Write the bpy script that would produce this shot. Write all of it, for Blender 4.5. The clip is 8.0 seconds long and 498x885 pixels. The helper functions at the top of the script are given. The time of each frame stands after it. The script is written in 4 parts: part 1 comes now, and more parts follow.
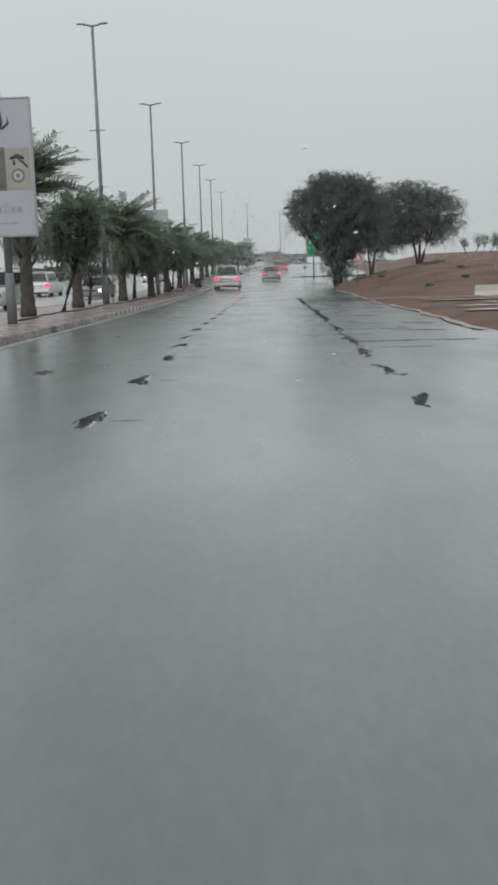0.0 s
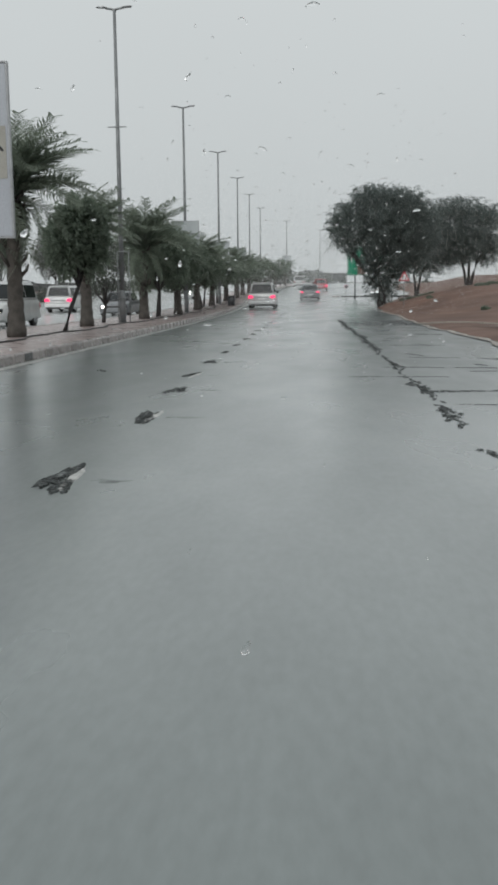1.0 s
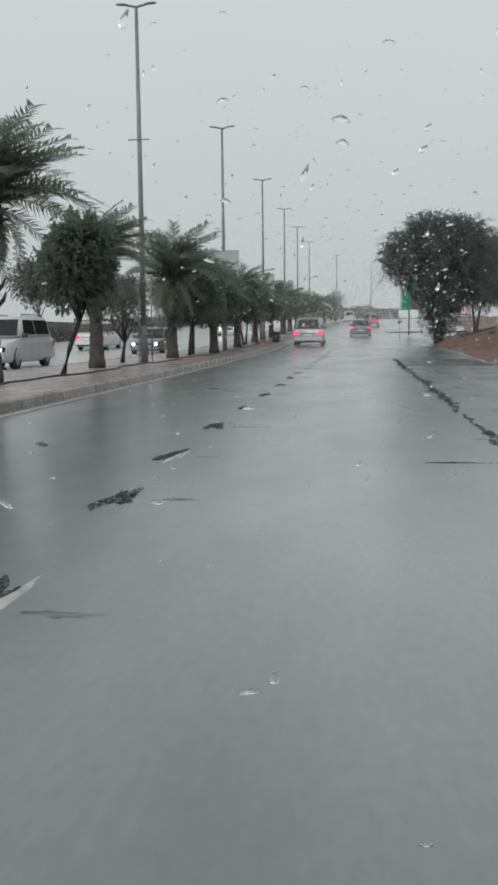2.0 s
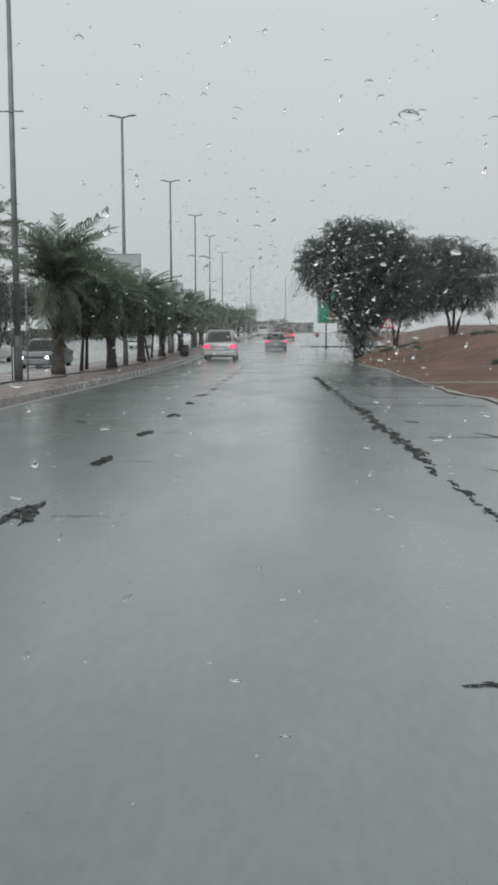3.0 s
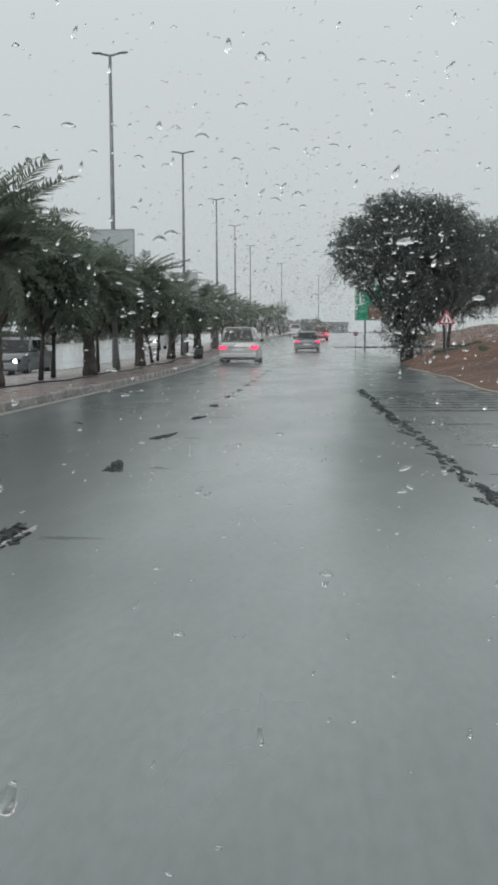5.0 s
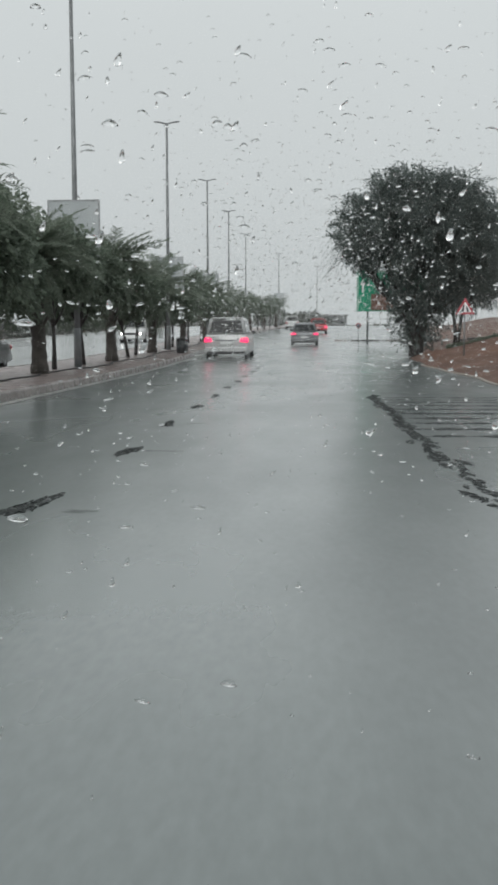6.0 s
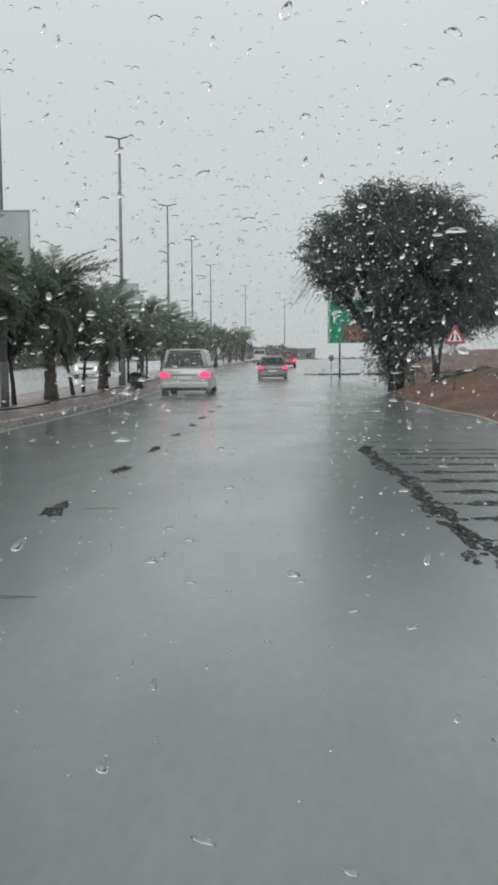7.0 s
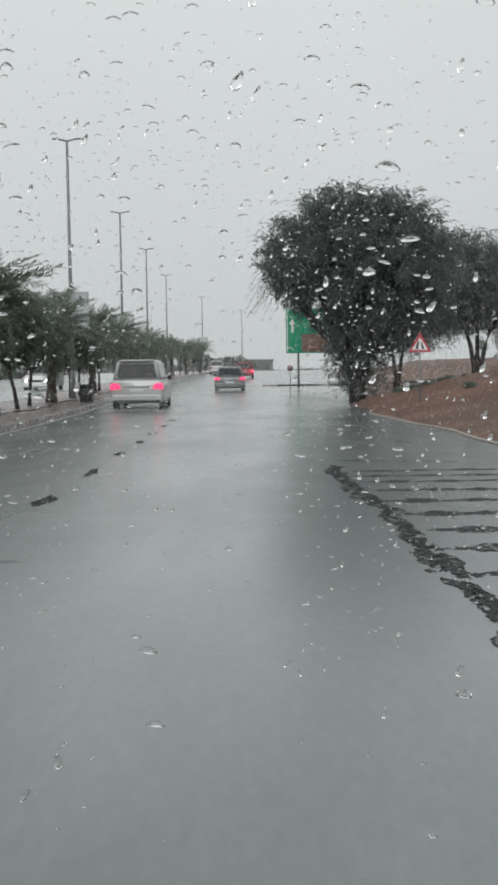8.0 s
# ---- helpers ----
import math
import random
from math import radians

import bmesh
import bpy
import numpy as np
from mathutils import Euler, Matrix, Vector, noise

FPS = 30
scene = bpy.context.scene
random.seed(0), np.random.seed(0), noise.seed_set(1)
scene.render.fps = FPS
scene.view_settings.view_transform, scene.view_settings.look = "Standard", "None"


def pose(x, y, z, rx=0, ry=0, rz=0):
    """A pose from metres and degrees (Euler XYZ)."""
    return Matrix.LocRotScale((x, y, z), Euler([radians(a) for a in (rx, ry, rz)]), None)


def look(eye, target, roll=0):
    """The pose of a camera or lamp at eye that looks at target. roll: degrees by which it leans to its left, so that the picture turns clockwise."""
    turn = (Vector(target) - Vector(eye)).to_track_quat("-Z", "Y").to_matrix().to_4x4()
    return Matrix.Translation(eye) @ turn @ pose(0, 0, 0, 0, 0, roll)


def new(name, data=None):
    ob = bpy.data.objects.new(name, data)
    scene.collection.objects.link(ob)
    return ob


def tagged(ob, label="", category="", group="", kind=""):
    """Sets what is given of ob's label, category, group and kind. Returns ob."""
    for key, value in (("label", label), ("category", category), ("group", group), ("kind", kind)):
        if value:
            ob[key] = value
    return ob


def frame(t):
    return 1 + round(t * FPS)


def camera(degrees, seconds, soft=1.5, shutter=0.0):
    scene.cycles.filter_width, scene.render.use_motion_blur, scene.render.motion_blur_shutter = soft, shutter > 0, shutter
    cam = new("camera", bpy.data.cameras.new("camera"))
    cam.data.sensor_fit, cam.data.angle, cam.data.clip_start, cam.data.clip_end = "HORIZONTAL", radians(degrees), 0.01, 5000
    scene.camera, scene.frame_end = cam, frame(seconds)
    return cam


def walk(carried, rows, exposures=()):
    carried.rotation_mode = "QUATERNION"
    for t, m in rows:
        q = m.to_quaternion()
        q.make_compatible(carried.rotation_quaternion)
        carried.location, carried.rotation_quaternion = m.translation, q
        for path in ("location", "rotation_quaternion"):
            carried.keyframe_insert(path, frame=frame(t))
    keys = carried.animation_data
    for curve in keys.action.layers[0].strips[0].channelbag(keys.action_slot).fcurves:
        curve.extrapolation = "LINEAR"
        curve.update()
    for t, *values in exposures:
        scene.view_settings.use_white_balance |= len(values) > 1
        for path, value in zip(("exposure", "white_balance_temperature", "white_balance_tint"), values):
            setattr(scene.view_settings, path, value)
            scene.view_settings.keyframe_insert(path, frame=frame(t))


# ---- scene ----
cam = camera(29.8, 8.0, soft=3.2, shutter=0.0)
PATH = [
    (0, (0.676, -5.048, 1.143), (0.067, 14.640, -2.327), -1.61),
    (0.2, (0.680, -4.100, 1.141), (-0.139, 15.617, -2.105), -0.58),
    (0.3, (0.683, -3.627, 1.140), (0.120, 16.115, -2.017), 0.26),
    (0.5, (0.687, -2.679, 1.138), (-0.516, 16.982, -2.327), 0.35),
    (0.8, (0.683, -1.051, 1.135), (-0.368, 18.669, -2.035), -0.16),
    (1, (0.681, 0.035, 1.133), (-0.666, 19.750, -1.949), -0.48),
    (1.2, (0.680, 1.295, 1.132), (-1.723, 20.958, -1.626), -0.28),
    (2.3, (0.661, 6.775, 1.112), (-1.739, 26.497, -1.191), -0.71),
    (2.5, (0.637, 7.900, 1.112), (-1.652, 27.635, -1.191), -0.63),
    (2.8, (0.607, 9.347, 1.111), (-0.655, 29.172, -1.206), -0.47),
    (3, (0.587, 10.311, 1.110), (-0.018, 30.197, -0.937), -0.14),
    (3.2, (0.631, 11.265, 1.109), (-0.255, 31.181, -0.485), 0.21),
    (3.5, (0.696, 12.695, 1.107), (-0.337, 32.537, -1.178), 0.11),
    (3.8, (0.691, 14.355, 1.106), (-0.400, 34.176, -1.336), 0.10),
    (4, (0.687, 15.462, 1.105), (-0.744, 35.301, -0.987), 0.76),
    (4.2, (0.651, 16.422, 1.104), (-0.792, 36.237, -1.199), 0.17),
    (4.5, (0.596, 17.863, 1.103), (-0.666, 37.723, -0.889), 0.36),
    (4.7, (0.677, 18.761, 1.103), (-0.573, 38.612, -0.984), -0.08),
    (5.8, (0.664, 24.175, 1.092), (-0.670, 44.051, -0.689), -0.29),
    (6, (0.705, 25.481, 1.092), (-0.552, 45.322, -1.082), -0.04),
    (6.5, (0.665, 28.111, 1.088), (-0.415, 48.022, -0.451), -0.21),
    (7, (0.667, 30.101, 1.085), (0.078, 50.039, -0.367), -0.40),
    (7.5, (0.810, 30.936, 1.083), (0.458, 50.885, -0.301), -0.81),
    (7.8, (0.750, 31.475, 1.082), (0.747, 51.422, -0.374), -0.92),
    (8, (0.710, 31.835, 1.081), (1.006, 51.795, -0.137), -0.79),
]
walk(cam, [(t, look(eye, target, roll)) for t, eye, target, roll in PATH], exposures=[(0.0, 0.05, 6520, 10), (1.2, 0.06, 6480, 9), (2.5, 0.07, 6480, 9), (4.5, 0.09, 6440, 8), (6.5, 0.11, 6500, 9), (8.0, 0.16, 6540, 10)])

# ---------------------------------------------------------------- light
world = bpy.data.worlds.new("overcast_sky")
scene.world = world
world.use_nodes = True
wn, wl = world.node_tree.nodes, world.node_tree.links
wn.clear()
sky = wn.new("ShaderNodeTexSky")
sky.sky_type = "NISHITA"
sky.sun_disc = False
sky.sun_elevation, sky.sun_rotation = radians(40), radians(197)
sky.air_density, sky.dust_density, sky.ozone_density = 1.0, 6.0, 1.0
grey = wn.new("ShaderNodeHueSaturation")
grey.inputs["Saturation"].default_value = 0.0
wl.new(sky.outputs[0], grey.inputs["Color"])
dim = wn.new("ShaderNodeVectorMath")
dim.operation = "SCALE"
dim.inputs["Scale"].default_value = 0.08
wl.new(grey.outputs[0], dim.inputs[0])
tc = wn.new("ShaderNodeTexCoord")
sep = wn.new("ShaderNodeSeparateXYZ")
wl.new(tc.outputs["Generated"], sep.inputs[0])
ramp = wn.new("ShaderNodeValToRGB")
ramp.color_ramp.elements[0].position, ramp.color_ramp.elements[0].color = 0.0, (0.527, 0.56, 0.569, 1)
ramp.color_ramp.elements[1].position, ramp.color_ramp.elements[1].color = 0.55, (0.678, 0.715, 0.725, 1)
wl.new(sep.outputs["Z"], ramp.inputs[0])
cloud = wn.new("ShaderNodeTexNoise")
cloud.inputs["Scale"].default_value, cloud.inputs["Detail"].default_value = 1.6, 4.0
wl.new(tc.outputs["Generated"], cloud.inputs["Vector"])
cmap = wn.new("ShaderNodeMapRange")
cmap.inputs["To Min"].default_value, cmap.inputs["To Max"].default_value = 0.94, 1.06
wl.new(cloud.outputs["Fac"], cmap.inputs["Value"])
cl2 = wn.new("ShaderNodeVectorMath")
cl2.operation = "SCALE"
wl.new(ramp.outputs[0], cl2.inputs[0])
wl.new(cmap.outputs[0], cl2.inputs["Scale"])
mixw = wn.new("ShaderNodeMix")
mixw.data_type = "RGBA"
mixw.inputs["Factor"].default_value = 0.9
wl.new(dim.outputs[0], mixw.inputs["A"])
wl.new(cl2.outputs[0], mixw.inputs["B"])
bg = wn.new("ShaderNodeBackground")
wl.new(mixw.outputs["Result"], bg.inputs["Color"])
wo = wn.new("ShaderNodeOutputWorld")
wl.new(bg.outputs[0], wo.inputs[0])

sun = new("sun", bpy.data.lights.new("sun", "SUN"))
sun.data.energy, sun.data.angle, sun.data.color = 1.1, radians(60), (1.0, 0.98, 0.95)
sun.matrix_world = look((-18, -60, 52), (0, 0, 0))


# ---------------------------------------------------------------- materials
def mat(name, a, b=None, rough=0.6, rough2=None, scale=4.0, fine=60.0, bump=0.0, metal=0.0, stretch=(1, 1, 1), emit=None,
        power=0.0, spec=0.5, vary=0.0, coord="Object", lo=0.35, hi=0.65, bump_scale=None, coat=0.0, film=0.1):
    """A procedural surface: two colours mixed by coarse noise, fine grain, roughness that follows the coarse noise, and relief."""
    m = bpy.data.materials.new(name)
    m.use_nodes = True
    n, l = m.node_tree.nodes, m.node_tree.links
    p = n["Principled BSDF"]
    b = b or tuple(c * 0.75 for c in a)
    tcd = n.new("ShaderNodeTexCoord")
    mp = n.new("ShaderNodeMapping")
    mp.inputs["Scale"].default_value = stretch
    l.new(tcd.outputs[coord], mp.inputs["Vector"])
    t1 = n.new("ShaderNodeTexNoise")
    t1.inputs["Scale"].default_value, t1.inputs["Detail"].default_value = scale, 6.0
    l.new(mp.outputs[0], t1.inputs["Vector"])
    t2 = n.new("ShaderNodeTexNoise")
    t2.inputs["Scale"].default_value, t2.inputs["Detail"].default_value = fine, 3.0
    l.new(mp.outputs[0], t2.inputs["Vector"])
    mr = n.new("ShaderNodeMapRange")
    mr.inputs["From Min"].default_value, mr.inputs["From Max"].default_value = lo, hi
    l.new(t1.outputs["Fac"], mr.inputs["Value"])
    mx = n.new("ShaderNodeMix")
    mx.data_type = "RGBA"
    mx.inputs["A"].default_value, mx.inputs["B"].default_value = (*a, 1), (*b, 1)
    l.new(mr.outputs[0], mx.inputs["Factor"])
    gr = n.new("ShaderNodeMapRange")
    gr.inputs["To Min"].default_value, gr.inputs["To Max"].default_value = 0.8, 1.2
    l.new(t2.outputs["Fac"], gr.inputs["Value"])
    sc = n.new("ShaderNodeVectorMath")
    sc.operation = "SCALE"
    l.new(mx.outputs["Result"], sc.inputs[0])
    out = gr.outputs[0]
    if vary:
        oi = n.new("ShaderNodeObjectInfo")
        vr = n.new("ShaderNodeMapRange")
        vr.inputs["To Min"].default_value, vr.inputs["To Max"].default_value = 1 - vary, 1 + vary
        l.new(oi.outputs["Random"], vr.inputs["Value"])
        mu = n.new("ShaderNodeMath")
        mu.operation = "MULTIPLY"
        l.new(out, mu.inputs[0])
        l.new(vr.outputs[0], mu.inputs[1])
        out = mu.outputs[0]
    l.new(out, sc.inputs["Scale"])
    l.new(sc.outputs[0], p.inputs["Base Color"])
    if rough2 is None:
        p.inputs["Roughness"].default_value = rough
    else:
        rr = n.new("ShaderNodeMapRange")
        rr.inputs["To Min"].default_value, rr.inputs["To Max"].default_value = rough, rough2
        l.new(mr.outputs[0], rr.inputs["Value"])
        l.new(rr.outputs[0], p.inputs["Roughness"])
    p.inputs["Metallic"].default_value = metal
    p.inputs["Specular IOR Level"].default_value = spec
    p.inputs["Coat Weight"].default_value = coat
    p.inputs["Coat Roughness"].default_value = film
    p.inputs["Coat IOR"].default_value = 1.4
    if bump:
        bp = n.new("ShaderNodeBump")
        bp.inputs["Strength"].default_value = bump
        bp.inputs["Distance"].default_value = 0.02
        t3 = t2
        if bump_scale:
            t3 = n.new("ShaderNodeTexNoise")
            t3.inputs["Scale"].default_value, t3.inputs["Detail"].default_value = bump_scale, 5.0
            l.new(mp.outputs[0], t3.inputs["Vector"])
        l.new(t3.outputs["Fac"], bp.inputs["Height"])
        l.new(bp.outputs[0], p.inputs["Normal"])
    if emit:
        p.inputs["Emission Color"].default_value = (*emit, 1)
        p.inputs["Emission Strength"].default_value = power
    return m


def leaf_mat(name, a, b):
    """Foliage: colour varied leaf by leaf, a little light through it."""
    m = bpy.data.materials.new(name)
    m.use_nodes = True
    n, l = m.node_tree.nodes, m.node_tree.links
    p = n["Principled BSDF"]
    g = n.new("ShaderNodeNewGeometry")
    mx = n.new("ShaderNodeMix")
    mx.data_type = "RGBA"
    mx.inputs["A"].default_value, mx.inputs["B"].default_value = (*a, 1), (*b, 1)
    l.new(g.outputs["Random Per Island"], mx.inputs["Factor"])
    t = n.new("ShaderNodeTexNoise")
    t.inputs["Scale"].default_value = 1.3
    tcd = n.new("ShaderNodeTexCoord")
    l.new(tcd.outputs["Object"], t.inputs["Vector"])
    mr = n.new("ShaderNodeMapRange")
    mr.inputs["To Min"].default_value, mr.inputs["To Max"].default_value = 0.6, 1.4
    l.new(t.outputs["Fac"], mr.inputs["Value"])
    sc = n.new("ShaderNodeVectorMath")
    sc.operation = "SCALE"
    l.new(mx.outputs["Result"], sc.inputs[0])
    l.new(mr.outputs[0], sc.inputs["Scale"])
    l.new(sc.outputs[0], p.inputs["Base Color"])
    p.inputs["Roughness"].default_value = 0.55
    p.inputs["Specular IOR Level"].default_value = 0.25
    tr = n.new("ShaderNodeBsdfTranslucent")
    l.new(sc.outputs[0], tr.inputs["Color"])
    ms = n.new("ShaderNodeMixShader")
    ms.inputs[0].default_value = 0.5
    l.new(p.outputs[0], ms.inputs[1])
    l.new(tr.outputs[0], ms.inputs[2])
    l.new(ms.outputs[0], n["Material Output"].inputs["Surface"])
    return m


def water_mat():
    m = bpy.data.materials.new("rain_water")
    m.use_nodes = True
    p = m.node_tree.nodes["Principled BSDF"]
    p.inputs["Transmission Weight"].default_value = 1.0
    p.inputs["IOR"].default_value = 1.33
    p.inputs["Roughness"].default_value = 0.0
    p.inputs["Base Color"].default_value = (1, 1, 1, 1)
    return m


M_ROAD = mat("flooded_asphalt", (0.172, 0.196, 0.194), (0.108, 0.126, 0.125), 0.24, 0.42, 0.55, 25, 0.06, stretch=(1, 0.35, 1),
             bump_scale=2.2, coat=1.0, film=0.235)
# Pale base colour imitates sky reflected in the wet far road and puddles.
M_ROAD_FAR = mat("wet_painted_sky", (0.46, 0.48, 0.48), (0.39, 0.41, 0.41), 0.16, 0.26, 0.3, 20, 0.02, stretch=(1, 0.2, 1))
M_BARE = mat("bare_wet_asphalt", (0.034, 0.038, 0.038), (0.080, 0.087, 0.087), 0.7, 0.9, 14.0, 90, 1.0, spec=0.15)
bn, bl = M_BARE.node_tree.nodes, M_BARE.node_tree.links
bno, bmr, btr, bmx = (bn.new(k) for k in ("ShaderNodeTexNoise", "ShaderNodeMapRange", "ShaderNodeBsdfTransparent", "ShaderNodeMixShader"))
bno.inputs["Scale"].default_value, bno.inputs["Detail"].default_value = 22.0, 4.0
bmr.inputs["From Min"].default_value, bmr.inputs["From Max"].default_value = 0.44, 0.52
bpo = bn.new("ShaderNodeNewGeometry")
bl.new(bpo.outputs["Position"], bno.inputs["Vector"])
bl.new(bno.outputs["Fac"], bmr.inputs["Value"])
bl.new(bmr.outputs[0], bmx.inputs[0])
bl.new(btr.outputs[0], bmx.inputs[1])
bl.new(bn["Principled BSDF"].outputs[0], bmx.inputs[2])
bl.new(bmx.outputs[0], bn["Material Output"].inputs["Surface"])
# Dark see-through colour stands in for the duller reflection of ruffled water.
M_RIPPLE_DARK = mat("painted_ripple_tone", (0.10, 0.115, 0.115), (0.07, 0.08, 0.08), 0.3, 0.5, 6.0, 60, 0.6, stretch=(0.5, 3, 1))
qn, ql = M_RIPPLE_DARK.node_tree.nodes, M_RIPPLE_DARK.node_tree.links
qno, qmr, qtr, qmx = (qn.new(k) for k in ("ShaderNodeTexNoise", "ShaderNodeMapRange", "ShaderNodeBsdfTransparent", "ShaderNodeMixShader"))
qno.inputs["Scale"].default_value, qno.inputs["Detail"].default_value = 7.0, 3.0
qmr.inputs["From Min"].default_value, qmr.inputs["From Max"].default_value, qmr.inputs["To Max"].default_value = 0.38, 0.7, 0.6
qpo, qma = qn.new("ShaderNodeNewGeometry"), qn.new("ShaderNodeMapping")
qma.inputs["Scale"].default_value = (0.6, 2.0, 1.0)
ql.new(qpo.outputs["Position"], qma.inputs["Vector"])
ql.new(qma.outputs[0], qno.inputs["Vector"])
ql.new(qno.outputs["Fac"], qmr.inputs["Value"])
ql.new(qmr.outputs[0], qmx.inputs[0])
ql.new(qtr.outputs[0], qmx.inputs[1])
ql.new(qn["Principled BSDF"].outputs[0], qmx.inputs[2])
ql.new(qmx.outputs[0], qn["Material Output"].inputs["Surface"])
M_PAINT = mat("worn_road_paint", (0.50, 0.50, 0.48), (0.26, 0.265, 0.26), 0.3, 0.5, 5.0, 70, 0.2)
M_SAND = mat("wet_red_sand", (0.142, 0.076, 0.053), (0.090, 0.053, 0.040), 0.7, 0.9, 0.35, 18, 0.7, bump_scale=3.0)
M_SILT = mat("pale_silt", (0.30, 0.275, 0.245), (0.21, 0.185, 0.16), 0.35, 0.6, 2.5, 30, 0.3)
M_PAVER = mat("wet_pink_pavers", (0.33, 0.27, 0.26), (0.26, 0.215, 0.208), 0.22, 0.45, 1.2, 40, 0.3)
M_KERB = mat("wet_kerb_concrete", (0.30, 0.272, 0.262), (0.22, 0.195, 0.187), 0.16, 0.34, 3.0, 60, 0.3, vary=0.3)
M_KERB_DARK = mat("dark_kerb_paint", (0.23, 0.205, 0.196), (0.28, 0.255, 0.245), 0.16, 0.34, 3.0, 60, 0.3, vary=0.3)
M_KERB_WET = mat("sodden_kerb_concrete", (0.09, 0.088, 0.085), (0.06, 0.06, 0.058), 0.5, 0.7, 3.0, 60, 0.3, vary=0.25)
M_POLE = mat("galvanised_steel", (0.23, 0.24, 0.245), (0.17, 0.18, 0.185), 0.45, 0.6, 2.0, 40, 0.05, metal=0.35)
M_LAMP = mat("lamp_housing", (0.25, 0.26, 0.27), None, 0.5, None, 6, 40, metal=0.3)
M_BOARD = mat("board_face_white", (0.36, 0.385, 0.42), (0.325, 0.345, 0.38), 0.35, 0.5, 0.8, 30)
M_BOARD_GREY = mat("board_face_grey", (0.40, 0.43, 0.44), (0.33, 0.36, 0.37), 0.4, 0.55, 0.9, 30)
M_BOARD_EDGE = mat("board_frame", (0.34, 0.35, 0.36), None, 0.4, None, 5, 60, metal=0.4)
M_FADED = mat("faded_lettering", (0.10, 0.30, 0.21), (0.07, 0.26, 0.17), 0.4)
M_FADED_BROWN = mat("faded_brown_lettering", (0.28, 0.17, 0.14), None, 0.4)
M_INK = mat("dark_print", (0.05, 0.05, 0.06), None, 0.5)
M_INK2 = mat("grey_print", (0.30, 0.32, 0.37), None, 0.5)
M_INK3 = mat("olive_print", (0.13, 0.13, 0.115), (0.17, 0.17, 0.15), 0.5, None, 6)
M_PRINT = mat("pale_olive_print", (0.27, 0.265, 0.235), (0.31, 0.305, 0.275), 0.5, None, 3)
M_PHOTO = mat("dark_photo_print", (0.085, 0.08, 0.08), (0.13, 0.125, 0.13), 0.5, None, 4)
M_BARK = mat("palm_bark", (0.085, 0.075, 0.065), (0.05, 0.045, 0.04), 0.7, 0.85, 5.0, 30, 0.8)
M_WOOD = mat("wet_tree_bark", (0.050, 0.046, 0.043), (0.03, 0.028, 0.027), 0.65, 0.8, 6.0, 40, 0.8)
M_PALM = leaf_mat("palm_leaflets", (0.215, 0.255, 0.20), (0.15, 0.18, 0.143))
M_LEAF = leaf_mat("small_tree_leaves", (0.20, 0.245, 0.19), (0.145, 0.178, 0.14))
M_GHAF = leaf_mat("acacia_leaves", (0.175, 0.205, 0.192), (0.125, 0.15, 0.143))
M_GREEN = mat("green_sign_face", (0.0, 0.25, 0.135), (0.0, 0.20, 0.11), 0.35, 0.5, 1.5, 30)
M_BROWN = mat("brown_sign_panel", (0.155, 0.085, 0.065), (0.125, 0.068, 0.055), 0.35, 0.5, 1.5, 30)
M_WHITE = mat("white_sheeting", (0.75, 0.76, 0.76), (0.66, 0.67, 0.67), 0.4, None, 3, 40)
M_RED = mat("red_sheeting", (0.46, 0.08, 0.10), (0.38, 0.065, 0.085), 0.4, None, 3, 40)
M_SILVER = mat("silver_car_paint", (0.54, 0.55, 0.55), (0.47, 0.48, 0.48), 0.3, 0.4, 1.5, 50, metal=0.2, coat=0.5)
M_GREYCAR = mat("grey_car_paint", (0.20, 0.21, 0.22), (0.16, 0.17, 0.18), 0.3, 0.4, 1.5, 50, metal=0.3, coat=0.5)
M_WHITECAR = mat("white_car_paint", (0.66, 0.67, 0.67), (0.56, 0.57, 0.57), 0.3, 0.4, 1.5, 50, coat=0.5)
M_REDCAR = mat("red_car_paint", (0.40, 0.03, 0.04), (0.32, 0.025, 0.03), 0.3, 0.4, 1.5, 50, coat=0.5)
M_GLASS = mat("tinted_glass", (0.012, 0.015, 0.016), (0.02, 0.023, 0.025), 0.08, None, 2, 30, spec=0.3)
M_TYRE = mat("tyre_rubber", (0.02, 0.02, 0.02), None, 0.7, None, 8, 60)
M_RIM = mat("alloy_rim", (0.35, 0.36, 0.37), None, 0.35, None, 8, 60, metal=0.7)
M_BINGREY = mat("bin_plastic", (0.07, 0.075, 0.08), (0.05, 0.055, 0.058), 0.5, 0.6, 4, 40)
M_TRIM = mat("black_trim", (0.03, 0.03, 0.032), None, 0.5, None, 8, 60)
M_TAIL = mat("lit_tail_lamp", (0.6, 0.02, 0.05), None, 0.3, None, 8, 60, emit=(1.0, 0.05, 0.17), power=1.3)
M_HEAD = mat("lit_head_lamp", (0.9, 0.9, 0.9), None, 0.2, None, 8, 60, emit=(1.0, 0.98, 0.94), power=6.0)
M_CONC = mat("pale_concrete", (0.48, 0.46, 0.44), (0.38, 0.36, 0.34), 0.6, 0.8, 1.5, 40, 0.3)
M_FARWALL = mat("far_building_wall", (0.13, 0.14, 0.14), (0.10, 0.108, 0.108), 0.8, None, 0.2, 5)
M_HEDGE = leaf_mat("hedge_leaves", (0.14, 0.155, 0.135), (0.105, 0.118, 0.105))
M_WATER = water_mat()
# Near-white for the streaks that imitate haze, and for tyre spray.
M_HAZE_SPRAY = bpy.data.materials.new("haze_and_spray_white")
M_HAZE_SPRAY.use_nodes = True
rn, rl = M_HAZE_SPRAY.node_tree.nodes, M_HAZE_SPRAY.node_tree.links
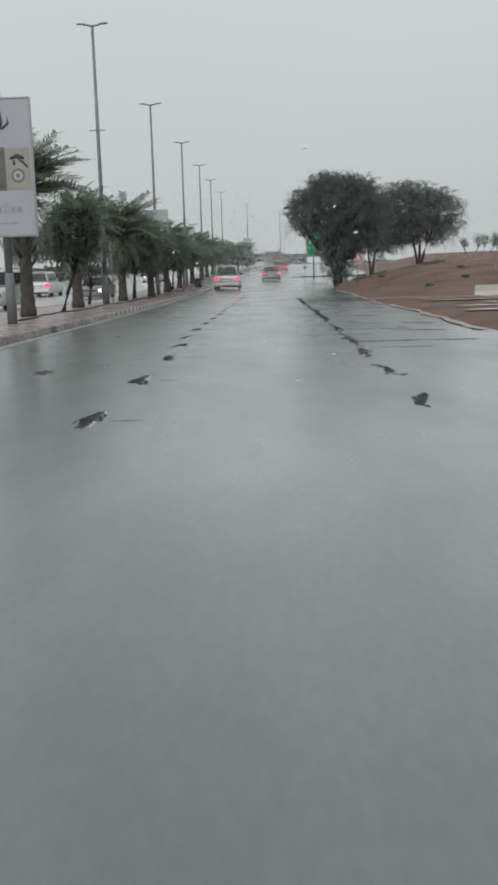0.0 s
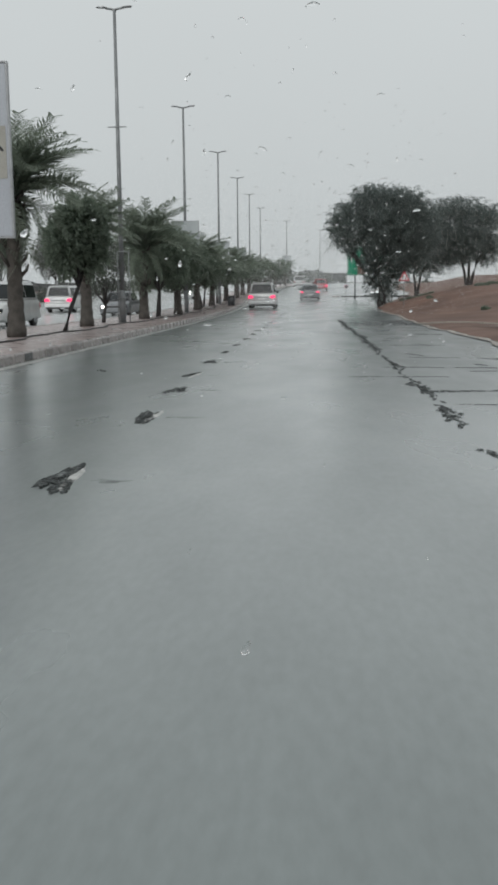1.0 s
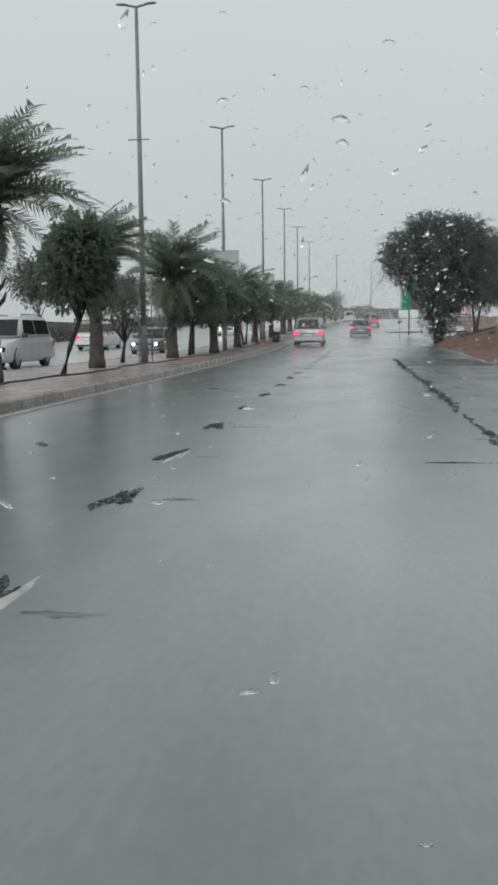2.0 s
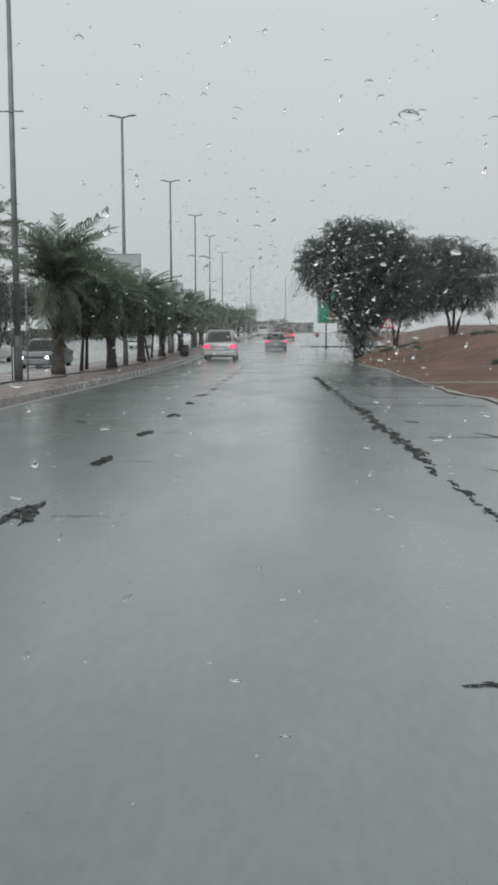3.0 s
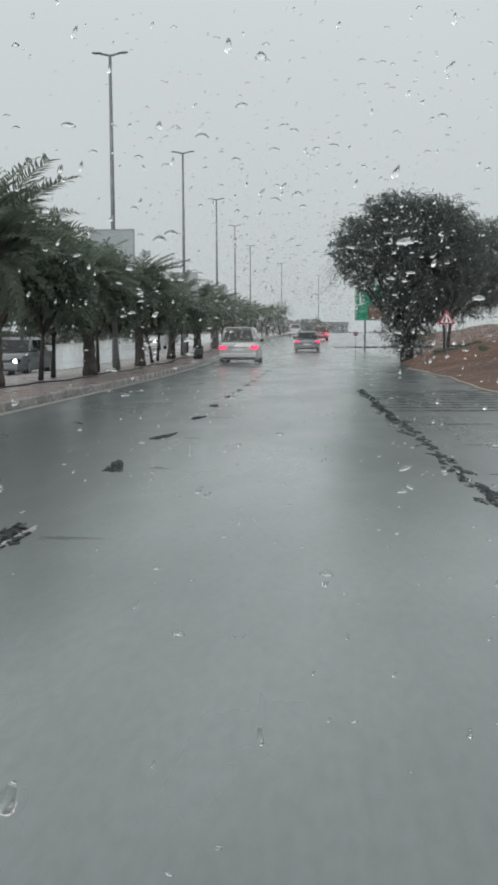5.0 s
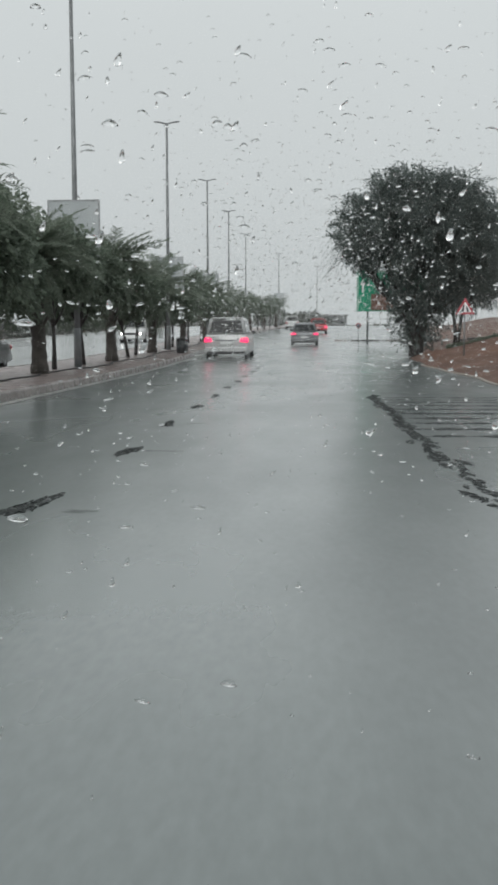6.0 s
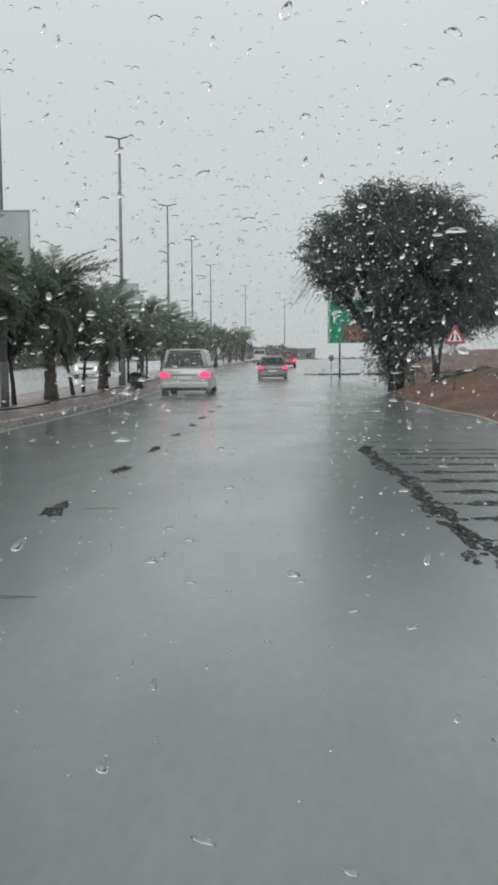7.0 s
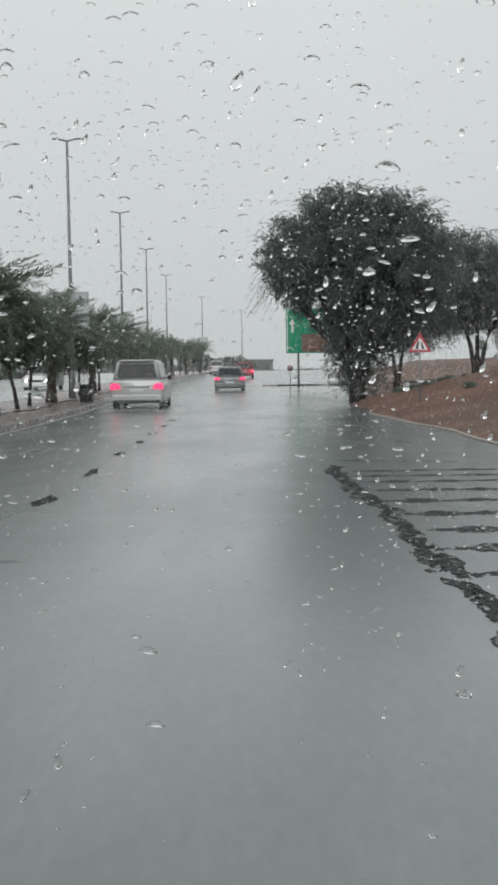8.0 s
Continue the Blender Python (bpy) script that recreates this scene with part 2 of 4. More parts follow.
rd, rt, rm = rn.new("ShaderNodeBsdfDiffuse"), rn.new("ShaderNodeBsdfTranslucent"), rn.new("ShaderNodeMixShader")
rd.inputs["Color"].default_value = rt.inputs["Color"].default_value = (0.96, 0.97, 0.97, 1)
rl.new(rd.outputs[0], rm.inputs[1])
rl.new(rt.outputs[0], rm.inputs[2])
rl.new(rm.outputs[0], rn["Material Output"].inputs["Surface"])


# ---------------------------------------------------------------- mesh helpers
def part(name, bm, material, parent=None, label=""):
    me = bpy.data.meshes.new(name)
    bm.to_mesh(me)
    bm.free()
    me.materials.append(material)
    ob = new(name, me)
    if parent:
        ob.parent = parent
    if label:
        ob["label"] = label
    return ob


def part_data(name, verts, faces, material, parent=None, label=""):
    me = bpy.data.meshes.new(name)
    me.from_pydata(verts, [], faces)
    me.materials.append(material)
    ob = new(name, me)
    if parent:
        ob.parent = parent
    if label:
        ob["label"] = label
    return ob


def quads(name, corners, sides, material):
    """A mesh from an array of corners, every `sides` of them one face."""
    me = bpy.data.meshes.new(name)
    n = len(corners)
    me.vertices.add(n)
    me.vertices.foreach_set("co", np.asarray(corners, np.float32).ravel())
    me.loops.add(n)
    me.loops.foreach_set("vertex_index", np.arange(n, dtype=np.int32))
    me.polygons.add(n // sides)
    me.polygons.foreach_set("loop_start", np.arange(0, n, sides, dtype=np.int32))
    me.update(calc_edges=True)
    me.materials.append(material)
    return me


def again(name, me, parent, m):
    """One more piece on a mesh that exists already."""
    ob = new(name, me)
    ob.parent = parent
    ob.matrix_basis = m
    return ob


def thing(name, label, category, m=None, group="", kind=""):
    ob = tagged(new(name), label, category, group, kind)
    if m is not None:
        ob.matrix_basis = m
    return ob


def box(x0, x1, y0, y1, z0, z1, bevel=0.0, bm=None):
    own = bm if bm is not None else bmesh.new()
    r = bmesh.ops.create_cube(own, size=1.0, matrix=Matrix.LocRotScale(((x0 + x1) / 2, (y0 + y1) / 2, (z0 + z1) / 2), None,
                                                                    (x1 - x0, y1 - y0, z1 - z0)))
    if bevel:
        edges = list({e for v in r["verts"] for e in v.link_edges})
        bmesh.ops.bevel(own, geom=edges, offset=bevel, segments=1, affect="EDGES")
    return own


def tube(points, radii, sides=8, bm=None):
    """A tapered tube along points."""
    own = bm if bm is not None else bmesh.new()
    rings = []
    for i, (c, r) in enumerate(zip(points, radii)):
        c = Vector(c)
        d = (Vector(points[min(i + 1, len(points) - 1)]) - Vector(points[max(i - 1, 0)])).normalized()
        u = d.cross(Vector((0, 0, 1)) if abs(d.z) < 0.95 else Vector((1, 0, 0))).normalized()
        w = d.cross(u)
        rings.append([own.verts.new(c + r * (math.cos(a) * u + math.sin(a) * w)) for a in (2 * math.pi * k / sides for k in range(sides))])
    for a, b in zip(rings, rings[1:]):
        for k in range(sides):
            own.faces.new((a[k], a[(k + 1) % sides], b[(k + 1) % sides], b[k]))
    own.faces.new(rings[0][::-1])
    own.faces.new(rings[-1])
    for f in own.faces:
        f.smooth = True
    return own


def prism(outline, y0, y1, bm=None):
    """An outline in x, z pushed from y0 to y1."""
    own = bm if bm is not None else bmesh.new()
    a = [own.verts.new((x, y0, z)) for x, z in outline]
    b = [own.verts.new((x, y1, z)) for x, z in outline]
    own.faces.new(a)
    own.faces.new(b[::-1])
    for k in range(len(a)):
        j = (k + 1) % len(a)
        own.faces.new((a[j], a[k], b[k], b[j]))
    bmesh.ops.recalc_face_normals(own, faces=own.faces)
    return own


# ---------------------------------------------------------------- the lie of the land
def rise(y):
    """Height of the carriageway along its length: level, then a long gentle climb."""
    s = 6.0
    v = y if y < 170 else 170 + 45 * (1 - math.exp(-(y - 170) / 45))
    return 0.028 * s * math.log1p(math.exp(min((v - 60) / s, 40)))


def bend(y):
    """How far the road has swung to the right at y."""
    return 0.0 if y < 120 else 0.0016 * (y - 120) ** 2 if y < 210 else 12.96 + 0.288 * (y - 210)


def smooth(a, b, v):
    v = min(1, max(0, (v - a) / (b - a)))
    return v * v * (3 - 2 * v)


def kerb_x(y):
    """Face of the median kerb."""
    return -4.5 - 0.3 * smooth(20, 58, y)


def sand_edge(y):
    """Right-hand edge of the flooded asphalt, with a tongue of sand round the acacia."""
    return (4.85 + 0.10 * math.sin(y * 0.31) + 0.07 * math.sin(y * 1.1) + 0.45 * smooth(46, 52, y) - 0.35 * smooth(54, 61, y)
            + 0.5 * smooth(68, 74, y) + 0.16 * max(0, y - 72))


def land(x, y):
    """Height of the sandy ground beside the road."""
    base = rise(y) - 0.06
    side = x - bend(y) - sand_edge(min(y, 110))
    if side > 0:
        h = 0.14 * smooth(0.0, 0.9, side) + smooth(34, 62, y) * (1.25 * smooth(0.3, 7, side) + 0.3 * smooth(6, 30, side))
        h *= 1 - 0.85 * smooth(66, 74, y) * (1 - smooth(5, 13, side))
        h += 0.25 * smooth(0.2, 1.3, side) * smooth(56, 63, y) * (1 - smooth(68, 75, y))
        h += smooth(0.4, 2.0, side) * 0.10 * noise.noise(Vector((x * 0.5, y * 0.5, 0))) + smooth(0.1, 1.0, side) * 0.03 * noise.noise(Vector((x * 2, y * 2, 3)))
        return base + h
    return base


def sheet(name, xs, ys, height, material, label, category, shift=True):
    verts, faces = [], []
    for y in ys:
        for x in xs(y):
            verts.append((x + (bend(y) if shift else 0), y, height(x, y)))
    n = len(xs(ys[0]))
    for j in range(len(ys) - 1):
        for i in range(n - 1):
            faces.append((j * n + i, j * n + i + 1, (j + 1) * n + i + 1, (j + 1) * n + i))
    ob = part_data(name, verts, faces, material)
    for p in ob.data.polygons:
        p.use_smooth = True
    return tagged(ob, label, category, kind="structure")


def steps(*stretches):
    out = []
    for a, b, d in stretches:
        k = max(1, round((b - a) / d))
        out += [a + (b - a) * i / k for i in range(k)]
    return out + [stretches[-1][1]]


YS = steps((-400, -30, 60), (-30, 10, 4), (10, 62, 0.4), (62, 90, 0.8), (90, 180, 4), (180, 260, 10), (260, 2600, 200))
GX = steps((-1500, -60, 200), (-60, 0, 12), (0, 4.4, 2.2), (4.4, 6.2, 0.12), (6.2, 16, 0.45), (16, 40, 2), (40, 90, 10), (90, 1500, 250))
sheet("ground", lambda y: GX, YS, lambda x, y: land(x + bend(y), y), M_SAND, "wet reddish sand beside the flooded road", "ground")

ROAD_YS = steps((-60, 10, 5), (10, 180, 2.5), (180, 420, 12))
sheet("road", lambda y: [kerb_x(y) - 0.03, -3, -1, 1, 2.2, 3.6, sand_edge(min(y, 110)) + 0.3], ROAD_YS, lambda x, y: rise(y) + (0.0 if x < 5 else -0.02), M_ROAD,
      "flooded grey asphalt road shining with rain", "road")
# paleness comes from the base colour, in place of a sky reflection
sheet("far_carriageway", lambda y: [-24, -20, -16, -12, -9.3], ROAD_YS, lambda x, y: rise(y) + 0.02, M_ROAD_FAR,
      "wet opposite carriageway, its pale base colour imitating reflected grey sky", "road")
sheet("median", lambda y: [-9.0, -8.4, -7, -6, kerb_x(y) - 0.155], ROAD_YS, lambda x, y: rise(y) + 0.15 + (0.02 if -8.6 < x < -5 else 0), M_PAVER,
      "raised median paved with wet pinkish blocks", "median")

# white edge line beside the median
sheet("edge_line", lambda y: [kerb_x(y) + 0.10, kerb_x(y) + 0.26], steps((4, 150, 2.5)), lambda x, y: rise(y) + 0.006, M_PAINT, "worn white edge line along the median",
      "road marking")

# kerbs
KERB_LEN = 1.0
bm = box(-0.075, 0.075, 0.012, KERB_LEN - 0.012, -0.06, 0.17, 0.025)
kerb_me = bpy.data.meshes.new("kerbstone")
bm.to_mesh(kerb_me)
kerb_dark = kerb_me.copy()
bm.free()
kerb_me.materials.append(M_KERB)
kerb_dark.materials.append(M_KERB_DARK)
kerb_wet = kerb_me.copy()
kerb_wet.materials[0] = M_KERB_WET


def kerb_row(name, x, y0, y1, label, two=True):
    row = thing(name, label, "kerb", kind="structure")
    k = 0
    y = y0
    while y < y1:
        slope = math.atan2(rise(y + 1) - rise(y), 1)
        me = kerb_dark if two and k % 2 else kerb_me
        again("kerbstone", me, row, Matrix.Translation((x(y) + bend(y), y, rise(y))) @ Matrix.Rotation(slope, 4, "X")
              @ Matrix.Rotation(-math.atan2(bend(y + 1) - bend(y), 1), 4, "Z"))
        y += KERB_LEN
        k += 1
    return row


kerb_row("kerb_median", lambda y: kerb_x(y + 0.5) - 0.075, -2, 150, "wet median kerb of pale and dark stones")
kerb_row("kerb_far", lambda y: -9.1, 14, 120, "wet kerb of the opposite carriageway", False)


# gully inlet let into the median kerb
gully = thing("gully_inlet", "dark iron gully inlet set into the wet kerb", "drain", pose(kerb_x(16.9), 16.9, 0.0), kind="structure")
part("frame", box(-0.02, 0.006, -0.24, 0.24, 0.015, 0.15, 0.004), M_TRIM, gully)
for k in range(5):
    part("bar", box(0.004, 0.014, -0.20 + 0.09 * k, -0.16 + 0.09 * k, 0.03, 0.135, 0.002), M_POLE, gully)


# ---------------------------------------------------------------- street lamps and boards
def street_lamp(x, y, bracket=False):
    z = rise(y) + 0.15
    lamp = thing("street_lamp", "tall grey steel street lamp with two arms on the median", "street lamp", pose(x, y, z), "street lamps on the median")
    part("base_plate", box(-0.2, 0.2, -0.2, 0.2, 0, 0.03, 0.006), M_POLE, lamp)
    part("base_sleeve", tube([(0, 0, 0.03), (0, 0, 1.2), (0, 0, 1.26)], [0.125, 0.12, 0.10], 12), M_POLE, lamp)
    part("pole", tube([(0, 0, 1.2), (0, 0, 6), (0, 0, 11.6)], [0.098, 0.08, 0.055], 12), M_POLE, lamp)
    for s in (-1, 1):
        part("arm", tube([(0, 0, 11.58), (0.15 * s, 0, 11.62), (0.35 * s, 0, 11.655)], [0.045, 0.04, 0.035], 8), M_POLE, lamp)
        bm = bmesh.new()
        tube([(0.3 * s, 0, 11.65), (0.42 * s, 0, 11.665), (0.6 * s, 0, 11.69), (0.68 * s, 0, 11.70)], [0.05, 0.085, 0.08, 0.03], 10, bm)
        bmesh.ops.scale(bm, vec=(1, 1, 0.45), space=Matrix.Translation((0, 0, -11.69)), verts=bm.verts)
        part("lamp_head", bm, M_LAMP, lamp)
    if bracket:
        part("bracket", box(-0.36, 0.36, -0.1, -0.07, 7.35, 7.39, 0.006), M_POLE, lamp)
    return lamp


def banner_board(x, y, face, label, top=5.3, half=0.79, tall=3.15):
    """A board clamped to a lamp pole."""
    z = rise(y) + 0.15
    b = thing("banner_board", label, "billboard", pose(x, y, z), "boards on the lamp poles")
    part("panel", box(-half, half, -0.2, -0.12, top - tall, top, 0.012), face, b)
    bm = bmesh.new()
    for x0, x1, z0, z1 in ((-half - 0.03, -half, top - tall - 0.03, top + 0.03), (half, half + 0.03, top - tall - 0.03, top + 0.03),
                           (-half, half, top, top + 0.03), (-half, half, top - tall - 0.03, top - tall)):
        box(x0, x1, -0.215, -0.11, z0, z1, 0, bm)
    part("frame", bm, M_BOARD_EDGE, b)
    for k in (0.4, tall - 0.4):
        part("clamp", box(-0.13, 0.13, -0.12, 0.11, top - k - 0.05, top - k + 0.05, 0.01), M_POLE, b)
    return b


LAMPS = [(-5.8, 18.1), (-6.72, 36.6), (-6.72, 55.4), (-6.66, 74.8), (-6.8, 95.6), (-7.0, 116.5), (-7.1, 142.5), (-4.2, 180.5), (2.33, 214.5)]
for k, (x, y) in enumerate(LAMPS):
    street_lamp(x, y, k == 1)
big = banner_board(LAMPS[0][0], LAMPS[0][1], M_BOARD, "pale advertising board with dark print on a lamp pole")
for k, top in ((2, 5.25), (3, 4.8), (4, 4.8), (7, 5.2)):
    banner_board(*LAMPS[k], M_BOARD_GREY, "plain grey board high on a lamp pole among palms", top, 0.8, 1.7)

# print on the nearest board: an emblem, two pictures, a line of letters and a rule
def plate(name, x0, x1, z0, z1, material, parent, y=-0.206, label=""):
    return part(name, box(x0, x1, y - 0.004, y + 0.004, z0, z1), material, parent, label)


plate("picture", -0.66, 0.15, 3.20, 4.20, M_INK3, big, -0.204)
plate("picture", -0.60, 0.12, 3.25, 4.15, M_PHOTO, big, -0.212)
plate("print_field", 0.16, 0.74, 3.22, 4.18, M_PRINT, big, -0.204)
part("round_mark", prism([(0.44 + 0.17 * math.cos(a * 0.35), 3.54 + 0.17 * math.sin(a * 0.35)) for a in range(18)], -0.214, -0.2085), M_INK3, big)
part("round_mark", prism([(0.44 + 0.11 * math.cos(a * 0.35), 3.54 + 0.11 * math.sin(a * 0.35)) for a in range(18)], -0.218, -0.2145), M_BOARD_GREY, big)
part("round_mark", prism([(0.44 + 0.05 * math.cos(a * 0.35), 3.54 + 0.05 * math.sin(a * 0.35)) for a in range(18)], -0.222, -0.2185), M_INK3, big)
bm = bmesh.new()
tube([(0.27, -0.214, 3.93), (0.44, -0.214, 4.0), (0.60, -0.214, 3.93)], [0.03, 0.05, 0.03], 8, bm)
tube([(0.36, -0.214, 3.90), (0.36, -0.214, 3.78)], [0.025, 0.025], 6, bm)
tube([(0.44, -0.214, 3.95), (0.58, -0.214, 3.84), (0.68, -0.214, 3.72)], [0.025, 0.03, 0.02], 6, bm)
bmesh.ops.scale(bm, vec=(1, 0.08, 1), space=Matrix.Translation((0, 0.214, 0)), verts=bm.verts)
part("tool_mark", bm, M_INK, big)
# emblem: three upright strokes over a bowl
bm = bmesh.new()
tube([(-0.36, -0.21, 4.80), (-0.24, -0.21, 4.66), (-0.05, -0.21, 4.62), (0.14, -0.21, 4.64), (0.27, -0.21, 4.74), (0.26, -0.21, 4.90)],
     [0.012, 0.03, 0.035, 0.035, 0.03, 0.012], 6, bm)
for dx, h in ((-0.22, 0.34), (-0.06, 0.44), (0.09, 0.52)):
    tube([(dx, -0.21, 4.66), (dx + 0.03, -0.21, 4.8), (dx - 0.02, -0.21, 4.66 + h)], [0.028, 0.03, 0.008], 6, bm)
bmesh.ops.scale(bm, vec=(1, 0.15, 1), space=Matrix.Translation((0, 0.21, 0)), verts=bm.verts)
part("emblem", bm, M_INK, big)
for k in range(7):
    tall_bar = k in (1, 2, 4)
    plate("lettering_bar", -0.62 + 0.165 * k, -0.52 + 0.165 * k, 2.69, 2.82 + 0.09 * tall_bar, M_INK2, big)
plate("rule", -0.62, 0.35, 2.43, 2.455, M_INK2, big)


# ---------------------------------------------------------------- trees
def frond_mesh(name, length, droop, seed):
    """A date palm leaf along +x: an arching rib with two ranks of narrow leaflets."""
    rnd = random.Random(seed)
    verts, faces = [], []

    def rib(s):
        return Vector((length * (s - 0.16 * droop * s * s), 0, length * (0.42 * s - (0.42 + 0.62 * droop) * s * s)))

    n = 14
    for i in range(n + 1):
        s = i / n
        c, w = rib(s), 0.03 * (1 - s) + 0.004
        verts += [c + Vector((0, -w, 0)), c + Vector((0, w, 0)), c + Vector((0, 0, w))]
    for i in range(n):
        a, b = 3 * i, 3 * i + 3
        faces += [(a, a + 1, b + 1, b), (a + 1, a + 2, b + 2, b + 1), (a + 2, a, b, b + 2)]
    m = 46
    for i in range(m):
        s = 0.12 + 0.87 * i / (m - 1)
        c = rib(s)
        t = (rib(min(1, s + 0.02)) - rib(s - 0.02)).normalized()
        size = length * 0.24 * (1 - abs(s - 0.45) * 1.05) * rnd.uniform(0.8, 1.1)
        for side in (-1, 1):
            out = (t * rnd.uniform(0.55, 0.9) + Vector((0, side * rnd.uniform(0.6, 0.85), rnd.uniform(0.05, 0.45)))).normalized()
            tip = c + out * size + Vector((0, 0, -0.25 * size * rnd.uniform(0.4, 1.2)))
            mid = c + out * size * 0.5
            across = t * 0.017 * length / 2.6
            k = len(verts)
            verts += [c - across, c + across, mid + across * 1.2, tip, mid - across * 1.2]
            faces.append((k, k + 1, k + 2, k + 3, k + 4))
    me = bpy.data.meshes.new(name)
    me.from_pydata(verts, [], faces)
    me.materials.append(M_PALM)
    return me


FRONDS = [frond_mesh("frond", 2.6, d, k) for k, d in enumerate((0.35, 0.7, 1.0, 1.35))]


def palm(x, y, trunk, size, wind, seed, label, count=40):
    """A date palm: a vase of rising fronds over a hanging skirt; wind sweeps the crown towards +x."""
    rnd = random.Random(seed)
    tree = thing("palm_tree", label, "palm tree", pose(x, y, rise(y) + 0.15), "palms on the median")
    lean = rnd.uniform(-0.04, 0.04)
    pts, rad = [], []
    n = max(8, int(trunk * 6))
    for i in range(n + 1):
        s = i / n
        pts.append((lean * trunk * s, 0.02 * math.sin(5 * s), trunk * s))
        rad.append((0.20 - 0.04 * s + (0.022 if i % 2 else 0.0)) * (1.25 - 0.25 * min(1, s * 5)))
    part("trunk", tube(pts, rad, 12), M_BARK, tree)
    bm = bmesh.new()
    for k in range(34):
        a, h = rnd.uniform(0, 6.283), rnd.uniform(0.45, 1.0)
        c = Vector((lean * trunk * h, 0, trunk * h))
        o = Vector((math.cos(a), math.sin(a), 0))
        tube([c + o * 0.16, c + o * 0.30 + Vector((0, 0, 0.14)), c + o * 0.36 + Vector((0, 0, 0.3))], [0.05, 0.045, 0.02], 5, bm)
    part("leaf_stub", bm, M_BARK, tree)
    top = Vector((lean * trunk, 0, trunk - 0.05))
    for k in range(count):
        a = k * 2.39996 + rnd.uniform(-0.25, 0.25)
        s = k / (count - 1)
        rising = s < 0.7
        q = s / 0.7 if rising else (s - 0.7) / 0.3
        pitch = (-1.35 + 0.85 * q if rising else -0.3 + 1.2 * q) + rnd.uniform(-0.1, 0.1)
        me = FRONDS[(0 if q < 0.5 else 1) if rising else (2 if q < 0.4 else 3)]
        d = Vector((math.cos(a), math.sin(a), 0))
        bow = Vector((0.9, 0.1, 0.25 if rising else -0.5)).normalized()
        fly = (d * math.cos(-pitch) + Vector((0, 0, math.sin(-pitch)))).normalized()
        fly = (fly + bow * wind * (0.75 if rising else 0.15)).normalized()
        a2, e2 = math.atan2(fly.y, fly.x), math.asin(max(-1, min(1, fly.z)))
        m = Matrix.Translation(top) @ Matrix.Rotation(a2, 4, "Z") @ Matrix.Rotation(-e2 + 0.15, 4, "Y") @ Matrix.Rotation(rnd.uniform(-0.6, 0.6), 4, "X")
        g = size * rnd.uniform(0.82, 1.06) * (1 if rising else 0.62)
        again("frond", me, tree, m @ Matrix.Diagonal((g, g, g, 1)))
    return tree


def leaf_cloud(lobes, count, size, seed, hang=0.0, slim=0.4, shell=0.55):
    """Leaves scattered through lobes (x, y, z, rx, ry, rz), denser towards their skins; hang turns outer leaves downward."""
    rnd = np.random.RandomState(seed)
    vol = np.array([l[3] * l[4] * l[5] for l in lobes])
    pick = rnd.choice(len(lobes), count, p=vol / vol.sum())
    L = np.array(lobes)[pick]
    d = rnd.normal(size=(count, 3))
    d /= np.linalg.norm(d, axis=1)[:, None]
    # clumps: pull directions towards random centres
    cents = rnd.normal(size=(90, 3))
    cents /= np.linalg.norm(cents, axis=1)[:, None]
    near = cents[np.argmax(d @ cents.T, axis=1)]
    d = d + near * rnd.uniform(0.0, 1.3, (count, 1))
    d /= np.linalg.norm(d, axis=1)[:, None]
    bulge = 1 + 0.16 * np.sin(7 * d[:, :1] + 3 * d[:, 1:2] + seed) + 0.10 * np.sin(11 * d[:, 2:] + 5 * d[:, :1])
    r = (shell + (1 - shell) * rnd.rand(count, 1) ** 0.6) * bulge
    r *= np.where(rnd.rand(count, 1) < 0.12, rnd.uniform(1.0, 1.16, (count, 1)), 1.0)
    c = L[:, :3] + d * r * L[:, 3:6]
    way = rnd.normal(size=(count, 3)) * 0.7 + d * 1.0
    way[:, 2] -= hang * (0.6 + rnd.rand(count))
    way /= np.linalg.norm(way, axis=1)[:, None]
    side = np.cross(way, rnd.normal(size=(count, 3)))
    side /= np.linalg.norm(side, axis=1)[:, None] + 1e-9
    s = size * rnd.uniform(0.6, 1.35, (count, 1))
    v = np.stack([c - way * s, c + side * s * slim, c + way * s, c - side * s * slim], 1).reshape(-1, 3)
    return v.tolist(), np.arange(count * 4).reshape(-1, 4).tolist()


def limbs(base, ends, r0, seed, bm=None):
    rnd = random.Random(seed)
    own = bm if bm is not None else bmesh.new()
    base = Vector(base)
    for e in ends:
        e = Vector(e)
        mid = base.lerp(e, 0.5) + Vector((rnd.uniform(-0.2, 0.2), rnd.uniform(-0.2, 0.2), -0.1 * (e - base).length))
        tube([base, base.lerp(mid, 0.5) + Vector((rnd.uniform(-.06, .06), 0, 0)), mid, e], [r0, r0 * 0.8, r0 * 0.6, r0 * 0.2], 7, own)
    return own


